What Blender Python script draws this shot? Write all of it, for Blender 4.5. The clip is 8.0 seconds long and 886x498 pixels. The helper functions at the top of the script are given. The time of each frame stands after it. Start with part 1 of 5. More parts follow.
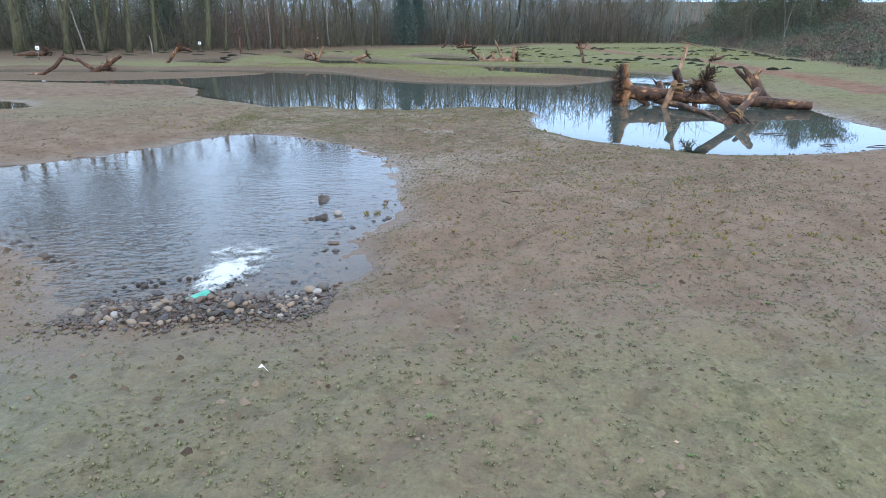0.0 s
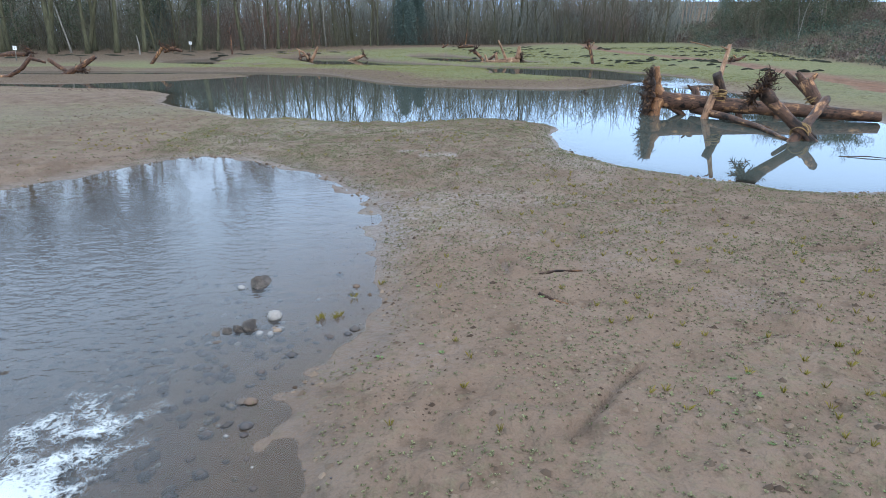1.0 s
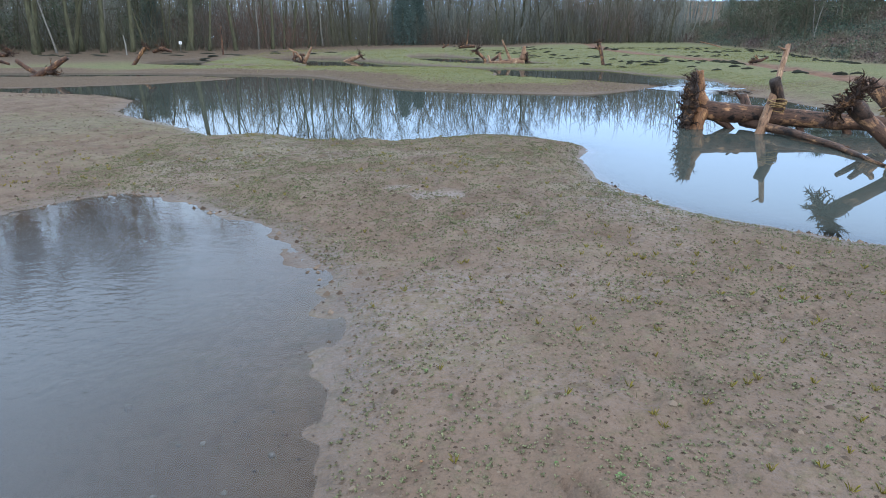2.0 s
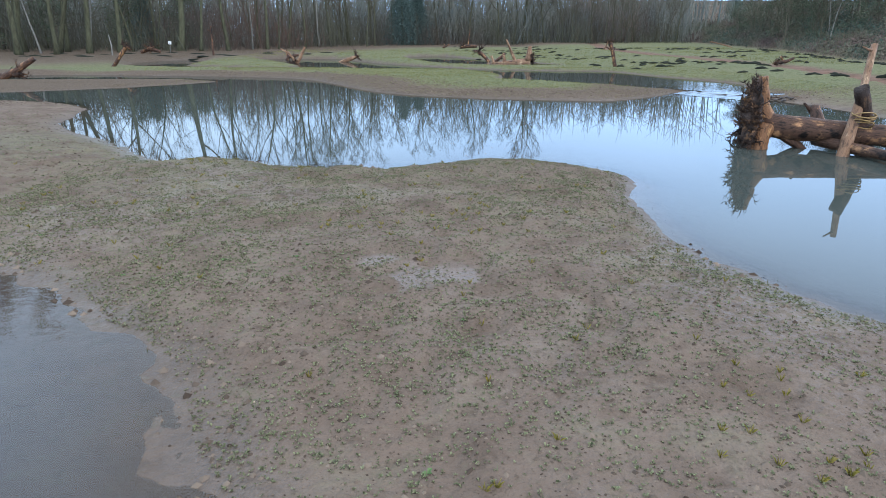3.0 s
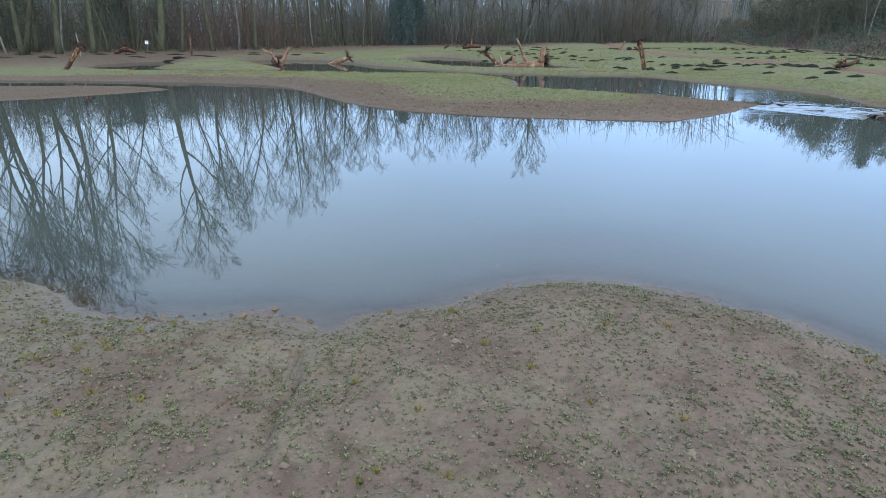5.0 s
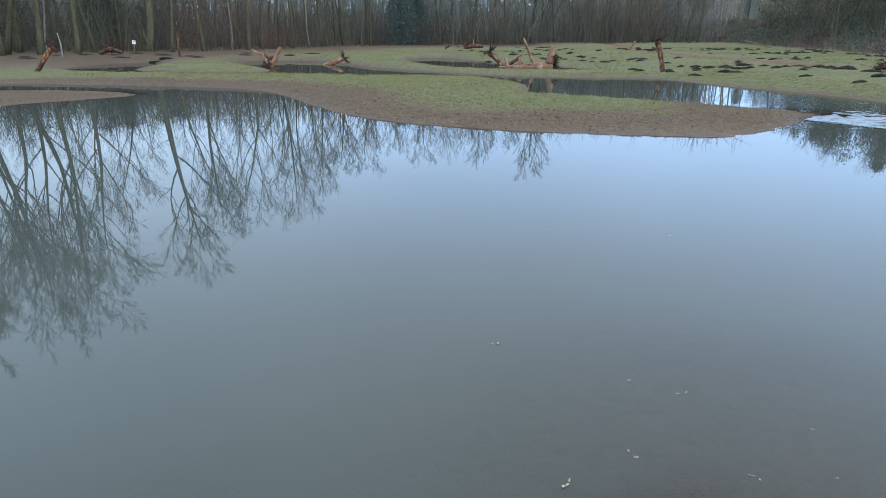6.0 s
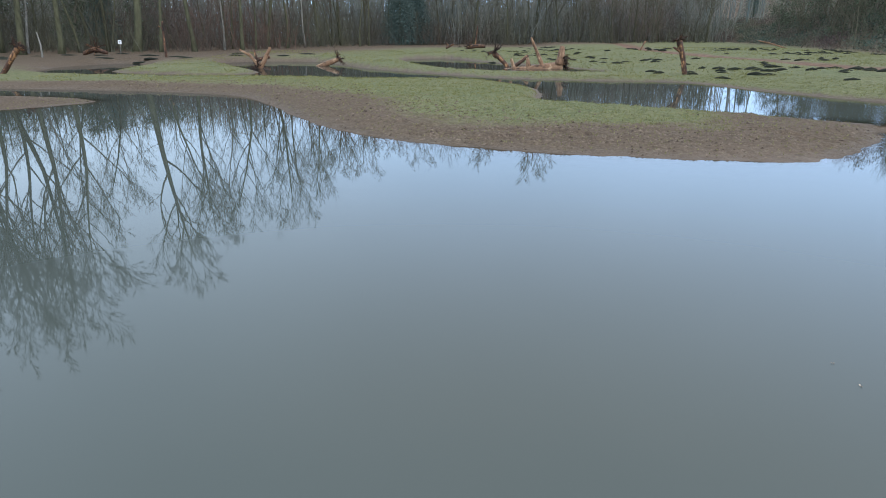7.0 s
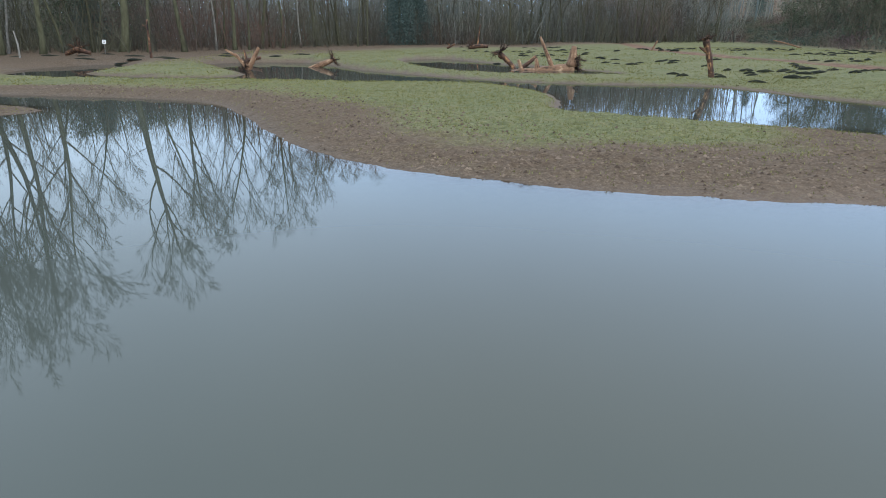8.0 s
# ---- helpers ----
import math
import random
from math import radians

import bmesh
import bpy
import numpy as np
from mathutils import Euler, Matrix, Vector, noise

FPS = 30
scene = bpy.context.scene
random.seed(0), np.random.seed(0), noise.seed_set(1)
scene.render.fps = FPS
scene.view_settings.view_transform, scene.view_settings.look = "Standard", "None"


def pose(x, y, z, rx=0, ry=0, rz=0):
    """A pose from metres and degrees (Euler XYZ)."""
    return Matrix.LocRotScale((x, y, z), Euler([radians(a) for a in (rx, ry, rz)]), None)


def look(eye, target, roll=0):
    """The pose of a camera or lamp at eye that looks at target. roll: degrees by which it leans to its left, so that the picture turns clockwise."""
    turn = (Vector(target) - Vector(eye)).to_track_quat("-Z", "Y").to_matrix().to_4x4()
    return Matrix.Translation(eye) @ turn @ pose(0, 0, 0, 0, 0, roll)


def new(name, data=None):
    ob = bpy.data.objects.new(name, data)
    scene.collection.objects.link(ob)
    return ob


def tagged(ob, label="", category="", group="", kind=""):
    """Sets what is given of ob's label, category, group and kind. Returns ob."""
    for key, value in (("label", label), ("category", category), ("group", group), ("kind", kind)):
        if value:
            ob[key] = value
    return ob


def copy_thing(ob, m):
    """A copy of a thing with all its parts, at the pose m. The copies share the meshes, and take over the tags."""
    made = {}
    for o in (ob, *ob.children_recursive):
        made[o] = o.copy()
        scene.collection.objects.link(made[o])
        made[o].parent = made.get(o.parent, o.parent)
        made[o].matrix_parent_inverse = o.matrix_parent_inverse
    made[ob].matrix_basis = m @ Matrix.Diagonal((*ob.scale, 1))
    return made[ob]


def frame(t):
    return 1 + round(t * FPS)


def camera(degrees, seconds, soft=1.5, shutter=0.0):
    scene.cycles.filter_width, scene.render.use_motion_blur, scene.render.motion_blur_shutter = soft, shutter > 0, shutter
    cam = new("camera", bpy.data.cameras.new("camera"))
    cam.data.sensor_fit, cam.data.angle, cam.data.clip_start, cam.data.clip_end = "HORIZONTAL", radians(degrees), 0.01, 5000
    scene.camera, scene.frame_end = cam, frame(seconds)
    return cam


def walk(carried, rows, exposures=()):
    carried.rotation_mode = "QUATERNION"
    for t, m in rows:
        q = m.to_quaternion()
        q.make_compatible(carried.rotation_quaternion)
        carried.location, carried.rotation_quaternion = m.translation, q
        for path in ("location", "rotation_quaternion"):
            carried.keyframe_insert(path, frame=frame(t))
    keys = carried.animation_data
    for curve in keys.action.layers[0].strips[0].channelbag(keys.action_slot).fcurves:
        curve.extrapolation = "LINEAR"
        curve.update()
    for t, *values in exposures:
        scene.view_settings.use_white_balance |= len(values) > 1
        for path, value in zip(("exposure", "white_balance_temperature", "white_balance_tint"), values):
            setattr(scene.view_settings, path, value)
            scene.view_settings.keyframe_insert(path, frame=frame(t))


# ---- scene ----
cam = camera(72.0, 8.0, 0.9)
PATH = [
    (0.0, 0.000, 0.000, 1.765, 71.01, 0.0, -0.77),
    (1.0, 0.028, 2.612, 1.740, 71.01, 0.0, -0.74),
    (2.0, 0.046, 5.174, 1.715, 71.01, 0.0, -0.71),
    (3.0, 0.055, 7.693, 1.690, 71.01, 0.0, -0.68),
    (4.0, 0.054, 10.180, 1.665, 71.01, 0.0, -0.65),
    (5.0, 0.044, 12.645, 1.640, 71.01, 0.0, -0.62),
    (6.0, 0.024, 15.096, 1.615, 71.01, 0.0, -0.58),
    (7.0, -0.005, 17.545, 1.590, 71.01, 0.0, -0.55),
    (8.0, -0.044, 20.000, 1.565, 71.01, 0.0, -0.52),
]
walk(cam, [(t, pose(x, y, z, rx, ry, rz)) for t, x, y, z, rx, ry, rz in PATH],
     exposures=[(0.0, 0.23, 6500, 10), (2.0, 0.11, 6450, 10), (4.0, 0.07, 6250, 10), (6.0, -0.07, 6500, 10), (8.0, -0.07, 6850, 10)])

# ---- sky and sun: an overcast winter afternoon ----
SUN_UP, SUN_ROUND = 28.0, 150.0
world = bpy.data.worlds.new("overcast_sky")
scene.world = world
world.use_nodes = True
wn, wl = world.node_tree.nodes, world.node_tree.links
sky = wn.new("ShaderNodeTexSky")
sky.sky_type = "NISHITA"
sky.sun_disc = False
sky.sun_elevation, sky.sun_rotation = radians(SUN_UP), radians(SUN_ROUND)
sky.air_density, sky.dust_density, sky.ozone_density = 1.0, 3.0, 1.0
cloud = wn.new("ShaderNodeTexNoise")
cloud.inputs["Scale"].default_value, cloud.inputs["Detail"].default_value = 2.2, 5
cramp = wn.new("ShaderNodeMapRange")
cramp.inputs["From Min"].default_value, cramp.inputs["From Max"].default_value = 0.3, 0.75
cramp.inputs["To Min"].default_value, cramp.inputs["To Max"].default_value = 0.78, 0.92
cmix = wn.new("ShaderNodeMix")
cmix.data_type = "RGBA"
wtc = wn.new("ShaderNodeTexCoord")
wsep = wn.new("ShaderNodeSeparateXYZ")
wl.new(wtc.outputs["Generated"], wsep.inputs[0])
veil = wn.new("ShaderNodeValToRGB")
veil.color_ramp.elements.new(0.22)
for el, p, c in zip(veil.color_ramp.elements, (0.02, 0.22, 0.55), ((9.4, 15.0, 24.0), (10.5, 15.3, 23.0), (13.9, 15.5, 18.4))):
    el.position, el.color = p, (*c, 1)
wl.new(wsep.outputs["Z"], veil.inputs["Fac"])
west = wn.new("ShaderNodeMapRange")
west.interpolation_type = "SMOOTHSTEP"
west.inputs["From Min"].default_value, west.inputs["From Max"].default_value = -0.55, 0.12
west.inputs["To Min"].default_value, west.inputs["To Max"].default_value = 0.75, 0.0
wl.new(wsep.outputs["X"], west.inputs["Value"])
wmix = wn.new("ShaderNodeMix")
wmix.data_type = "RGBA"
wl.new(west.outputs["Result"], wmix.inputs["Factor"])
wl.new(veil.outputs["Color"], wmix.inputs["A"])
wmix.inputs["B"].default_value = (11.6, 15.2, 19.6, 1)
wl.new(wmix.outputs["Result"], cmix.inputs["B"])
wl.new(cloud.outputs["Fac"], cramp.inputs["Value"])
wl.new(cramp.outputs["Result"], cmix.inputs["Factor"])
wl.new(sky.outputs["Color"], cmix.inputs["A"])
wl.new(cmix.outputs["Result"], wn["Background"].inputs["Color"])
wn["Background"].inputs["Strength"].default_value = 0.14

sun = new("sun", bpy.data.lights.new("sun", "SUN"))
sun.data.energy, sun.data.angle, sun.data.color = 1.2, radians(14), (1.0, 0.95, 0.88)
a, e = radians(SUN_ROUND), radians(SUN_UP)
sun.matrix_world = look((math.sin(a) * math.cos(e) * 50, math.cos(a) * math.cos(e) * 50, math.sin(e) * 50), (0, 0, 0))


# ---- materials ----
def material(name, rough=0.8, spec=0.5):
    m = bpy.data.materials.new(name)
    m.use_nodes = True
    b = m.node_tree.nodes["Principled BSDF"]
    b.inputs["Roughness"].default_value = rough
    b.inputs["Specular IOR Level"].default_value = spec
    return m, m.node_tree.nodes, m.node_tree.links, b


def noise_node(nodes, links, scale, detail=4, rough=0.55, vec=None):
    n = nodes.new("ShaderNodeTexNoise")
    n.inputs["Scale"].default_value, n.inputs["Detail"].default_value, n.inputs["Roughness"].default_value = scale, detail, rough
    if vec is None:
        tc = nodes.get("Texture Coordinate") or nodes.new("ShaderNodeTexCoord")
        vec = tc.outputs["Object"]
    links.new(vec, n.inputs["Vector"])
    return n.outputs["Fac"]


def ramp(nodes, links, fac, stops):
    r = nodes.new("ShaderNodeValToRGB")
    while len(r.color_ramp.elements) < len(stops):
        r.color_ramp.elements.new(0.5)
    for el, (p, c) in zip(r.color_ramp.elements, stops):
        el.position, el.color = p, (*c, 1) if len(c) == 3 else c
    links.new(fac, r.inputs["Fac"])
    return r.outputs["Color"]


def mix(nodes, links, fac, a, b):
    m = nodes.new("ShaderNodeMix")
    m.data_type = "RGBA"
    for sock, v in ((m.inputs["Factor"], fac), (m.inputs["A"], a), (m.inputs["B"], b)):
        if isinstance(v, (int, float)):
            sock.default_value = v
        elif isinstance(v, tuple):
            sock.default_value = (*v, 1)
        else:
            links.new(v, sock)
    return m.outputs["Result"]


def math_node(nodes, links, op, a, b=0.0, clamp=False):
    m = nodes.new("ShaderNodeMath")
    m.operation, m.use_clamp = op, clamp
    for sock, v in zip(m.inputs, (a, b)):
        if isinstance(v, (int, float)):
            sock.default_value = v
        else:
            links.new(v, sock)
    return m.outputs[0]


def bump(nodes, links, b, height, strength=0.5, distance=0.02):
    n = nodes.new("ShaderNodeBump")
    n.inputs["Strength"].default_value, n.inputs["Distance"].default_value = strength, distance
    links.new(height, n.inputs["Height"])
    links.new(n.outputs["Normal"], b.inputs["Normal"])


def attribute(nodes, name):
    a = nodes.new("ShaderNodeAttribute")
    a.attribute_name = name
    return a.outputs["Fac"]


def mottled(name, dark, light, scale, rough=0.85, bump_strength=0.6, bump_dist=0.02, stretch=None, spec=0.12):
    """A two-scale mottled surface."""
    m, n, l, b = material(name, rough, spec)
    tc = n.new("ShaderNodeTexCoord")
    vec = tc.outputs["Object"]
    if stretch:
        mp = n.new("ShaderNodeMapping")
        mp.inputs["Scale"].default_value = stretch
        l.new(vec, mp.inputs["Vector"])
        vec = mp.outputs["Vector"]
    big = noise_node(n, l, scale, 4, 0.6, vec)
    fine = noise_node(n, l, scale * 7, 3, 0.6, vec)
    fac = math_node(n, l, "ADD", math_node(n, l, "MULTIPLY", big, 0.65), math_node(n, l, "MULTIPLY", fine, 0.35))
    oi = n.new("ShaderNodeObjectInfo")
    fac = math_node(n, l, "ADD", fac, math_node(n, l, "MULTIPLY", math_node(n, l, "SUBTRACT", oi.outputs["Random"], 0.5), 0.18))
    l.new(ramp(n, l, fac, [(0.32, dark), (0.68, light)]), b.inputs["Base Color"])
    bump(n, l, b, fac, bump_strength, bump_dist)
    return m


def wood_material(name, dark, middle, light, rough=0.6, grain=True):
    m, n, l, b = material(name, rough, 0.2)
    vec = None
    if grain:
        at = n.new("ShaderNodeAttribute")
        at.attribute_name = "grain"
        vec = at.outputs["Vector"]
    big, mid, fine = noise_node(n, l, 4.5, 4, 0.6, vec), noise_node(n, l, 17, 5, 0.7, vec), noise_node(n, l, 75, 3, 0.6, vec)
    patch = noise_node(n, l, 3.6, 4, 0.65)
    fac = math_node(n, l, "ADD", math_node(n, l, "MULTIPLY", big, 0.3), math_node(n, l, "MULTIPLY", mid, 0.3))
    fac = math_node(n, l, "ADD", fac, math_node(n, l, "MULTIPLY", patch, 0.4))
    col = ramp(n, l, fac, [(0.42, dark), (0.475, middle), (0.525, middle), (0.60, light)])
    crack = math_node(n, l, "MULTIPLY", math_node(n, l, "SUBTRACT", 0.47, fine), 7.0, True)
    col = mix(n, l, math_node(n, l, "MULTIPLY", crack, 0.8), col, dark)
    l.new(col, b.inputs["Base Color"])
    bump(n, l, b, math_node(n, l, "ADD", mid, math_node(n, l, "MULTIPLY", fine, 0.4)), 0.9, 0.03)
    return m


def turned_coordinates(n, l, scale=(1, 1, 1)):
    """Object coordinates turned out of the level, so that level ground cuts noise at a slant."""
    mp = n.new("ShaderNodeMapping")
    mp.inputs["Rotation"].default_value = (0.73, 0.41, 0.3)
    flat = n.new("ShaderNodeMapping")
    flat.inputs["Scale"].default_value = scale
    tc = n.new("ShaderNodeTexCoord")
    l.new(tc.outputs["Object"], flat.inputs["Vector"])
    l.new(flat.outputs["Vector"], mp.inputs["Vector"])
    return mp.outputs["Vector"]


def ground_material():
    """Wet silt, smooth between crumbs; turf, leaf litter, track and drained silt laid over it by the plan's own maps."""
    m, n, l, b = material("wet_mud_and_grass", 0.8, 0.06)
    vec = turned_coordinates(n, l)
    grass, litter, wet, sandy = (attribute(n, k) for k in ("grass", "litter", "wet", "sandy"))
    big, mid, fine = noise_node(n, l, 0.35, 5, 0.55, vec), noise_node(n, l, 2.3, 5, 0.62, vec), noise_node(n, l, 16, 5, 0.65, vec)
    clot = noise_node(n, l, 6.5, 4, 0.6, vec)
    grit = noise_node(n, l, 90, 2, 0.55, vec)
    crumb = noise_node(n, l, 42, 4, 0.7, vec)
    mud = ramp(n, l, mid, [(0.3, (0.094, 0.067, 0.049)), (0.5, (0.140, 0.103, 0.077)), (0.72, (0.186, 0.144, 0.112))])
    mud = mix(n, l, math_node(n, l, "MULTIPLY", big, 0.4), mud, (0.148, 0.111, 0.085))
    mud = mix(n, l, math_node(n, l, "MULTIPLY", sandy, 0.55), mud, (0.165, 0.112, 0.079))
    # shade of the clots' pits painted in; crumbs, moss and seedlings speckle the mud
    pit_shade = math_node(n, l, "MULTIPLY", math_node(n, l, "SUBTRACT", 0.44, clot), 8.0, True)
    mud = mix(n, l, math_node(n, l, "MULTIPLY", pit_shade, 0.55), mud, (0.066, 0.045, 0.031))
    lightc = math_node(n, l, "MULTIPLY", math_node(n, l, "SUBTRACT", crumb, 0.56), 6.0, True)
    darkc = math_node(n, l, "MULTIPLY", math_node(n, l, "SUBTRACT", 0.44, crumb), 6.0, True)
    mud = mix(n, l, math_node(n, l, "MULTIPLY", lightc, 0.16), mud, (0.240, 0.195, 0.150))
    mud = mix(n, l, math_node(n, l, "MULTIPLY", darkc, 0.5), mud, (0.070, 0.050, 0.036))
    speck = math_node(n, l, "SUBTRACT", math_node(n, l, "ADD", fine, math_node(n, l, "MULTIPLY", big, 0.5)), 0.78)
    speck = math_node(n, l, "MULTIPLY", speck, 5.0, True)
    mud = mix(n, l, math_node(n, l, "MULTIPLY", speck, 0.45), mud, ramp(n, l, crumb, [(0.35, (0.064, 0.062, 0.032)), (0.65, (0.150, 0.146, 0.090))]))
    turf = ramp(n, l, math_node(n, l, "ADD", math_node(n, l, "MULTIPLY", fine, 0.5), math_node(n, l, "MULTIPLY", crumb, 0.5)), [(0.36, (0.056, 0.062, 0.030)), (0.5, (0.130, 0.136, 0.066)), (0.64, (0.230, 0.220, 0.130))])
    turf = mix(n, l, math_node(n, l, "MULTIPLY", mid, 0.5), turf, ramp(n, l, big, [(0.35, (0.066, 0.094, 0.036)), (0.65, (0.150, 0.140, 0.062))]))
    bald = math_node(n, l, "MULTIPLY", math_node(n, l, "SUBTRACT", math_node(n, l, "ADD", math_node(n, l, "MULTIPLY", mid, 0.6), math_node(n, l, "MULTIPLY", clot, 0.4)), 0.50), 5.0, True)
    turf = mix(n, l, math_node(n, l, "MULTIPLY", bald, 0.65), turf, (0.155, 0.125, 0.072))
    tuft = math_node(n, l, "MULTIPLY", math_node(n, l, "SUBTRACT", 0.49, clot), 8.0, True)
    turf = mix(n, l, math_node(n, l, "MULTIPLY", tuft, 0.55), turf, (0.048, 0.056, 0.022))
    gfac = math_node(n, l, "ADD", math_node(n, l, "MULTIPLY", grass, 1.5), math_node(n, l, "SUBTRACT", math_node(n, l, "ADD", math_node(n, l, "MULTIPLY", mid, 0.7), math_node(n, l, "MULTIPLY", fine, 0.3)), 0.75))
    gfac = math_node(n, l, "MULTIPLY", gfac, 1.8, True)
    col = mix(n, l, gfac, mud, turf)
    lit = ramp(n, l, math_node(n, l, "ADD", math_node(n, l, "MULTIPLY", fine, 0.5), math_node(n, l, "MULTIPLY", crumb, 0.5)), [(0.36, (0.028, 0.019, 0.013)), (0.5, (0.086, 0.062, 0.041)), (0.64, (0.185, 0.142, 0.100))])
    # the same painted pit shade darkens the litter
    lit = mix(n, l, math_node(n, l, "MULTIPLY", pit_shade, 0.5), lit, (0.050, 0.035, 0.025))
    lfac = math_node(n, l, "MULTIPLY", litter, math_node(n, l, "ADD", mid, 0.5), True)
    col = mix(n, l, lfac, col, lit)
    col = mix(n, l, math_node(n, l, "MULTIPLY", attribute(n, "track"), 0.9), col, ramp(n, l, mid, [(0.3, (0.090, 0.052, 0.034)), (0.7, (0.190, 0.110, 0.074))]))
    wetcol = mix(n, l, 0.5, col, (0.065, 0.048, 0.034))
    col = mix(n, l, wet, col, wetcol)
    silt = attribute(n, "silt")
    col = mix(n, l, math_node(n, l, "MULTIPLY", silt, 0.8), col, (0.164, 0.130, 0.108))
    l.new(col, b.inputs["Base Color"])
    # a film of water lies on the smoother mud
    film = math_node(n, l, "MULTIPLY", attribute(n, "film"), math_node(n, l, "MULTIPLY", math_node(n, l, "SUBTRACT", 0.62, fine), 5.0, True))
    gloss = math_node(n, l, "ADD", math_node(n, l, "MULTIPLY", wet, 0.24), math_node(n, l, "MULTIPLY", silt, 0.16))
    gloss = math_node(n, l, "ADD", gloss, math_node(n, l, "MULTIPLY", film, 0.30))
    l.new(math_node(n, l, "ADD", gloss, 0.06), b.inputs["Specular IOR Level"])
    rgh = n.new("ShaderNodeMapRange")
    rgh.inputs["To Min"].default_value, rgh.inputs["To Max"].default_value = 0.88, 0.40
    l.new(math_node(n, l, "ADD", wet, math_node(n, l, "MULTIPLY", film, 0.75), True), rgh.inputs["Value"])
    l.new(math_node(n, l, "SUBTRACT", rgh.outputs["Result"], math_node(n, l, "MULTIPLY", silt, 0.36), True), b.inputs["Roughness"])
    h = math_node(n, l, "ADD", math_node(n, l, "MULTIPLY", fine, 0.8), math_node(n, l, "MULTIPLY", grit, 0.10))
    h = math_node(n, l, "ADD", h, math_node(n, l, "MULTIPLY", clot, 1.5))
    bump(n, l, b, h, 0.85, 0.04)
    return m


def water_material(name, murk, ripple, rough, wave=5.0):
    m = bpy.data.materials.new(name)
    m.use_nodes = True
    n, l = m.node_tree.nodes, m.node_tree.links
    n.remove(n["Principled BSDF"])
    depth = attribute(n, "depth")
    clear = n.new("ShaderNodeBsdfTransparent")
    clear.inputs["Color"].default_value = (0.94, 0.92, 0.87, 1)
    mud = n.new("ShaderNodeBsdfDiffuse")
    mud.inputs["Color"].default_value = (*murk, 1)
    body = n.new("ShaderNodeMixShader")
    l.new(depth, body.inputs["Fac"])
    l.new(clear.outputs[0], body.inputs[1])
    l.new(mud.outputs[0], body.inputs[2])
    gloss = n.new("ShaderNodeBsdfGlossy")
    gloss.inputs["Roughness"].default_value = rough
    fres = n.new("ShaderNodeFresnel")
    fres.inputs["IOR"].default_value = 1.333
    out = n.new("ShaderNodeMixShader")
    l.new(fres.outputs[0], out.inputs["Fac"])
    l.new(body.outputs[0], out.inputs[1])
    l.new(gloss.outputs[0], out.inputs[2])
    l.new(out.outputs[0], n["Material Output"].inputs["Surface"])
    vec = turned_coordinates(n, l, (1.0, 1.7, 1.0))
    w = math_node(n, l, "ADD", noise_node(n, l, wave, 2, 0.5, vec), math_node(n, l, "MULTIPLY", noise_node(n, l, 0.7, 2, 0.5, vec), 1.2))
    if ripple:
        rp = attribute(n, "ripple")
        bp = n.new("ShaderNodeBump")
        bp.inputs["Distance"].default_value = 0.02
        l.new(math_node(n, l, "MULTIPLY", rp, ripple), bp.inputs["Strength"])
        l.new(w, bp.inputs["Height"])
        l.new(bp.outputs["Normal"], gloss.inputs["Normal"])
    return m


GROUND = ground_material()
WATER_INLET = water_material("pale_silty_water", (0.086, 0.090, 0.094), 0.5, 0.02, 9.0)
WATER = water_material("pond_water", (0.058, 0.068, 0.059), 0.5, 0.012)
BARK = mottled("mossy_grey_bark", (0.028, 0.026, 0.016), (0.105, 0.106, 0.064), 6.0, 0.9, 0.8, 0.04, (1, 1, 0.25))
BIRCH = mottled("pale_birch_bark", (0.07, 0.066, 0.055), (0.25, 0.24, 0.21), 5.0, 0.8, 0.4, 0.02, (1, 1, 0.6))
TWIG = mottled("bare_twigs", (0.044, 0.040, 0.027), (0.115, 0.104, 0.071), 3.0, 0.9, 0.2)
FIR = mottled("dark_fir_needles", (0.046, 0.072, 0.066), (0.084, 0.120, 0.104), 1.5, 0.9, 0.3)


def bramble_material():
    """Patches of olive, blue-green and purple-brown bushes, with the shade of hollows painted between."""
    m, n, l, b = material("mixed_bush_leaves", 0.85, 0.08)
    patch, hollow_shade = noise_node(n, l, 0.16, 3, 0.6), noise_node(n, l, 0.75, 3, 0.6)
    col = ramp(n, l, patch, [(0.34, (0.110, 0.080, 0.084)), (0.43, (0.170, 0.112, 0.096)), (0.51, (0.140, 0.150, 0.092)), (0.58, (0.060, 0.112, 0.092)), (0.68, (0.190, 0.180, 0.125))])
    col = mix(n, l, math_node(n, l, "MULTIPLY", math_node(n, l, "SUBTRACT", 0.52, hollow_shade), 6.0, True), col, (0.038, 0.044, 0.036))
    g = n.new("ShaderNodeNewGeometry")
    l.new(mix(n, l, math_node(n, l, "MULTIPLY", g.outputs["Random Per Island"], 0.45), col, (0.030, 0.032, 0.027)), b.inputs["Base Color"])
    return m


BRAMBLE = bramble_material()


def leaf_material(name, dark, light):
    """Leaves or stems, each of its own shade."""
    m, n, l, b = material(name, 0.8, 0.08)
    g = n.new("ShaderNodeNewGeometry")
    l.new(ramp(n, l, g.outputs["Random Per Island"], [(0.0, dark), (1.0, light)]), b.inputs["Base Color"])
    return m




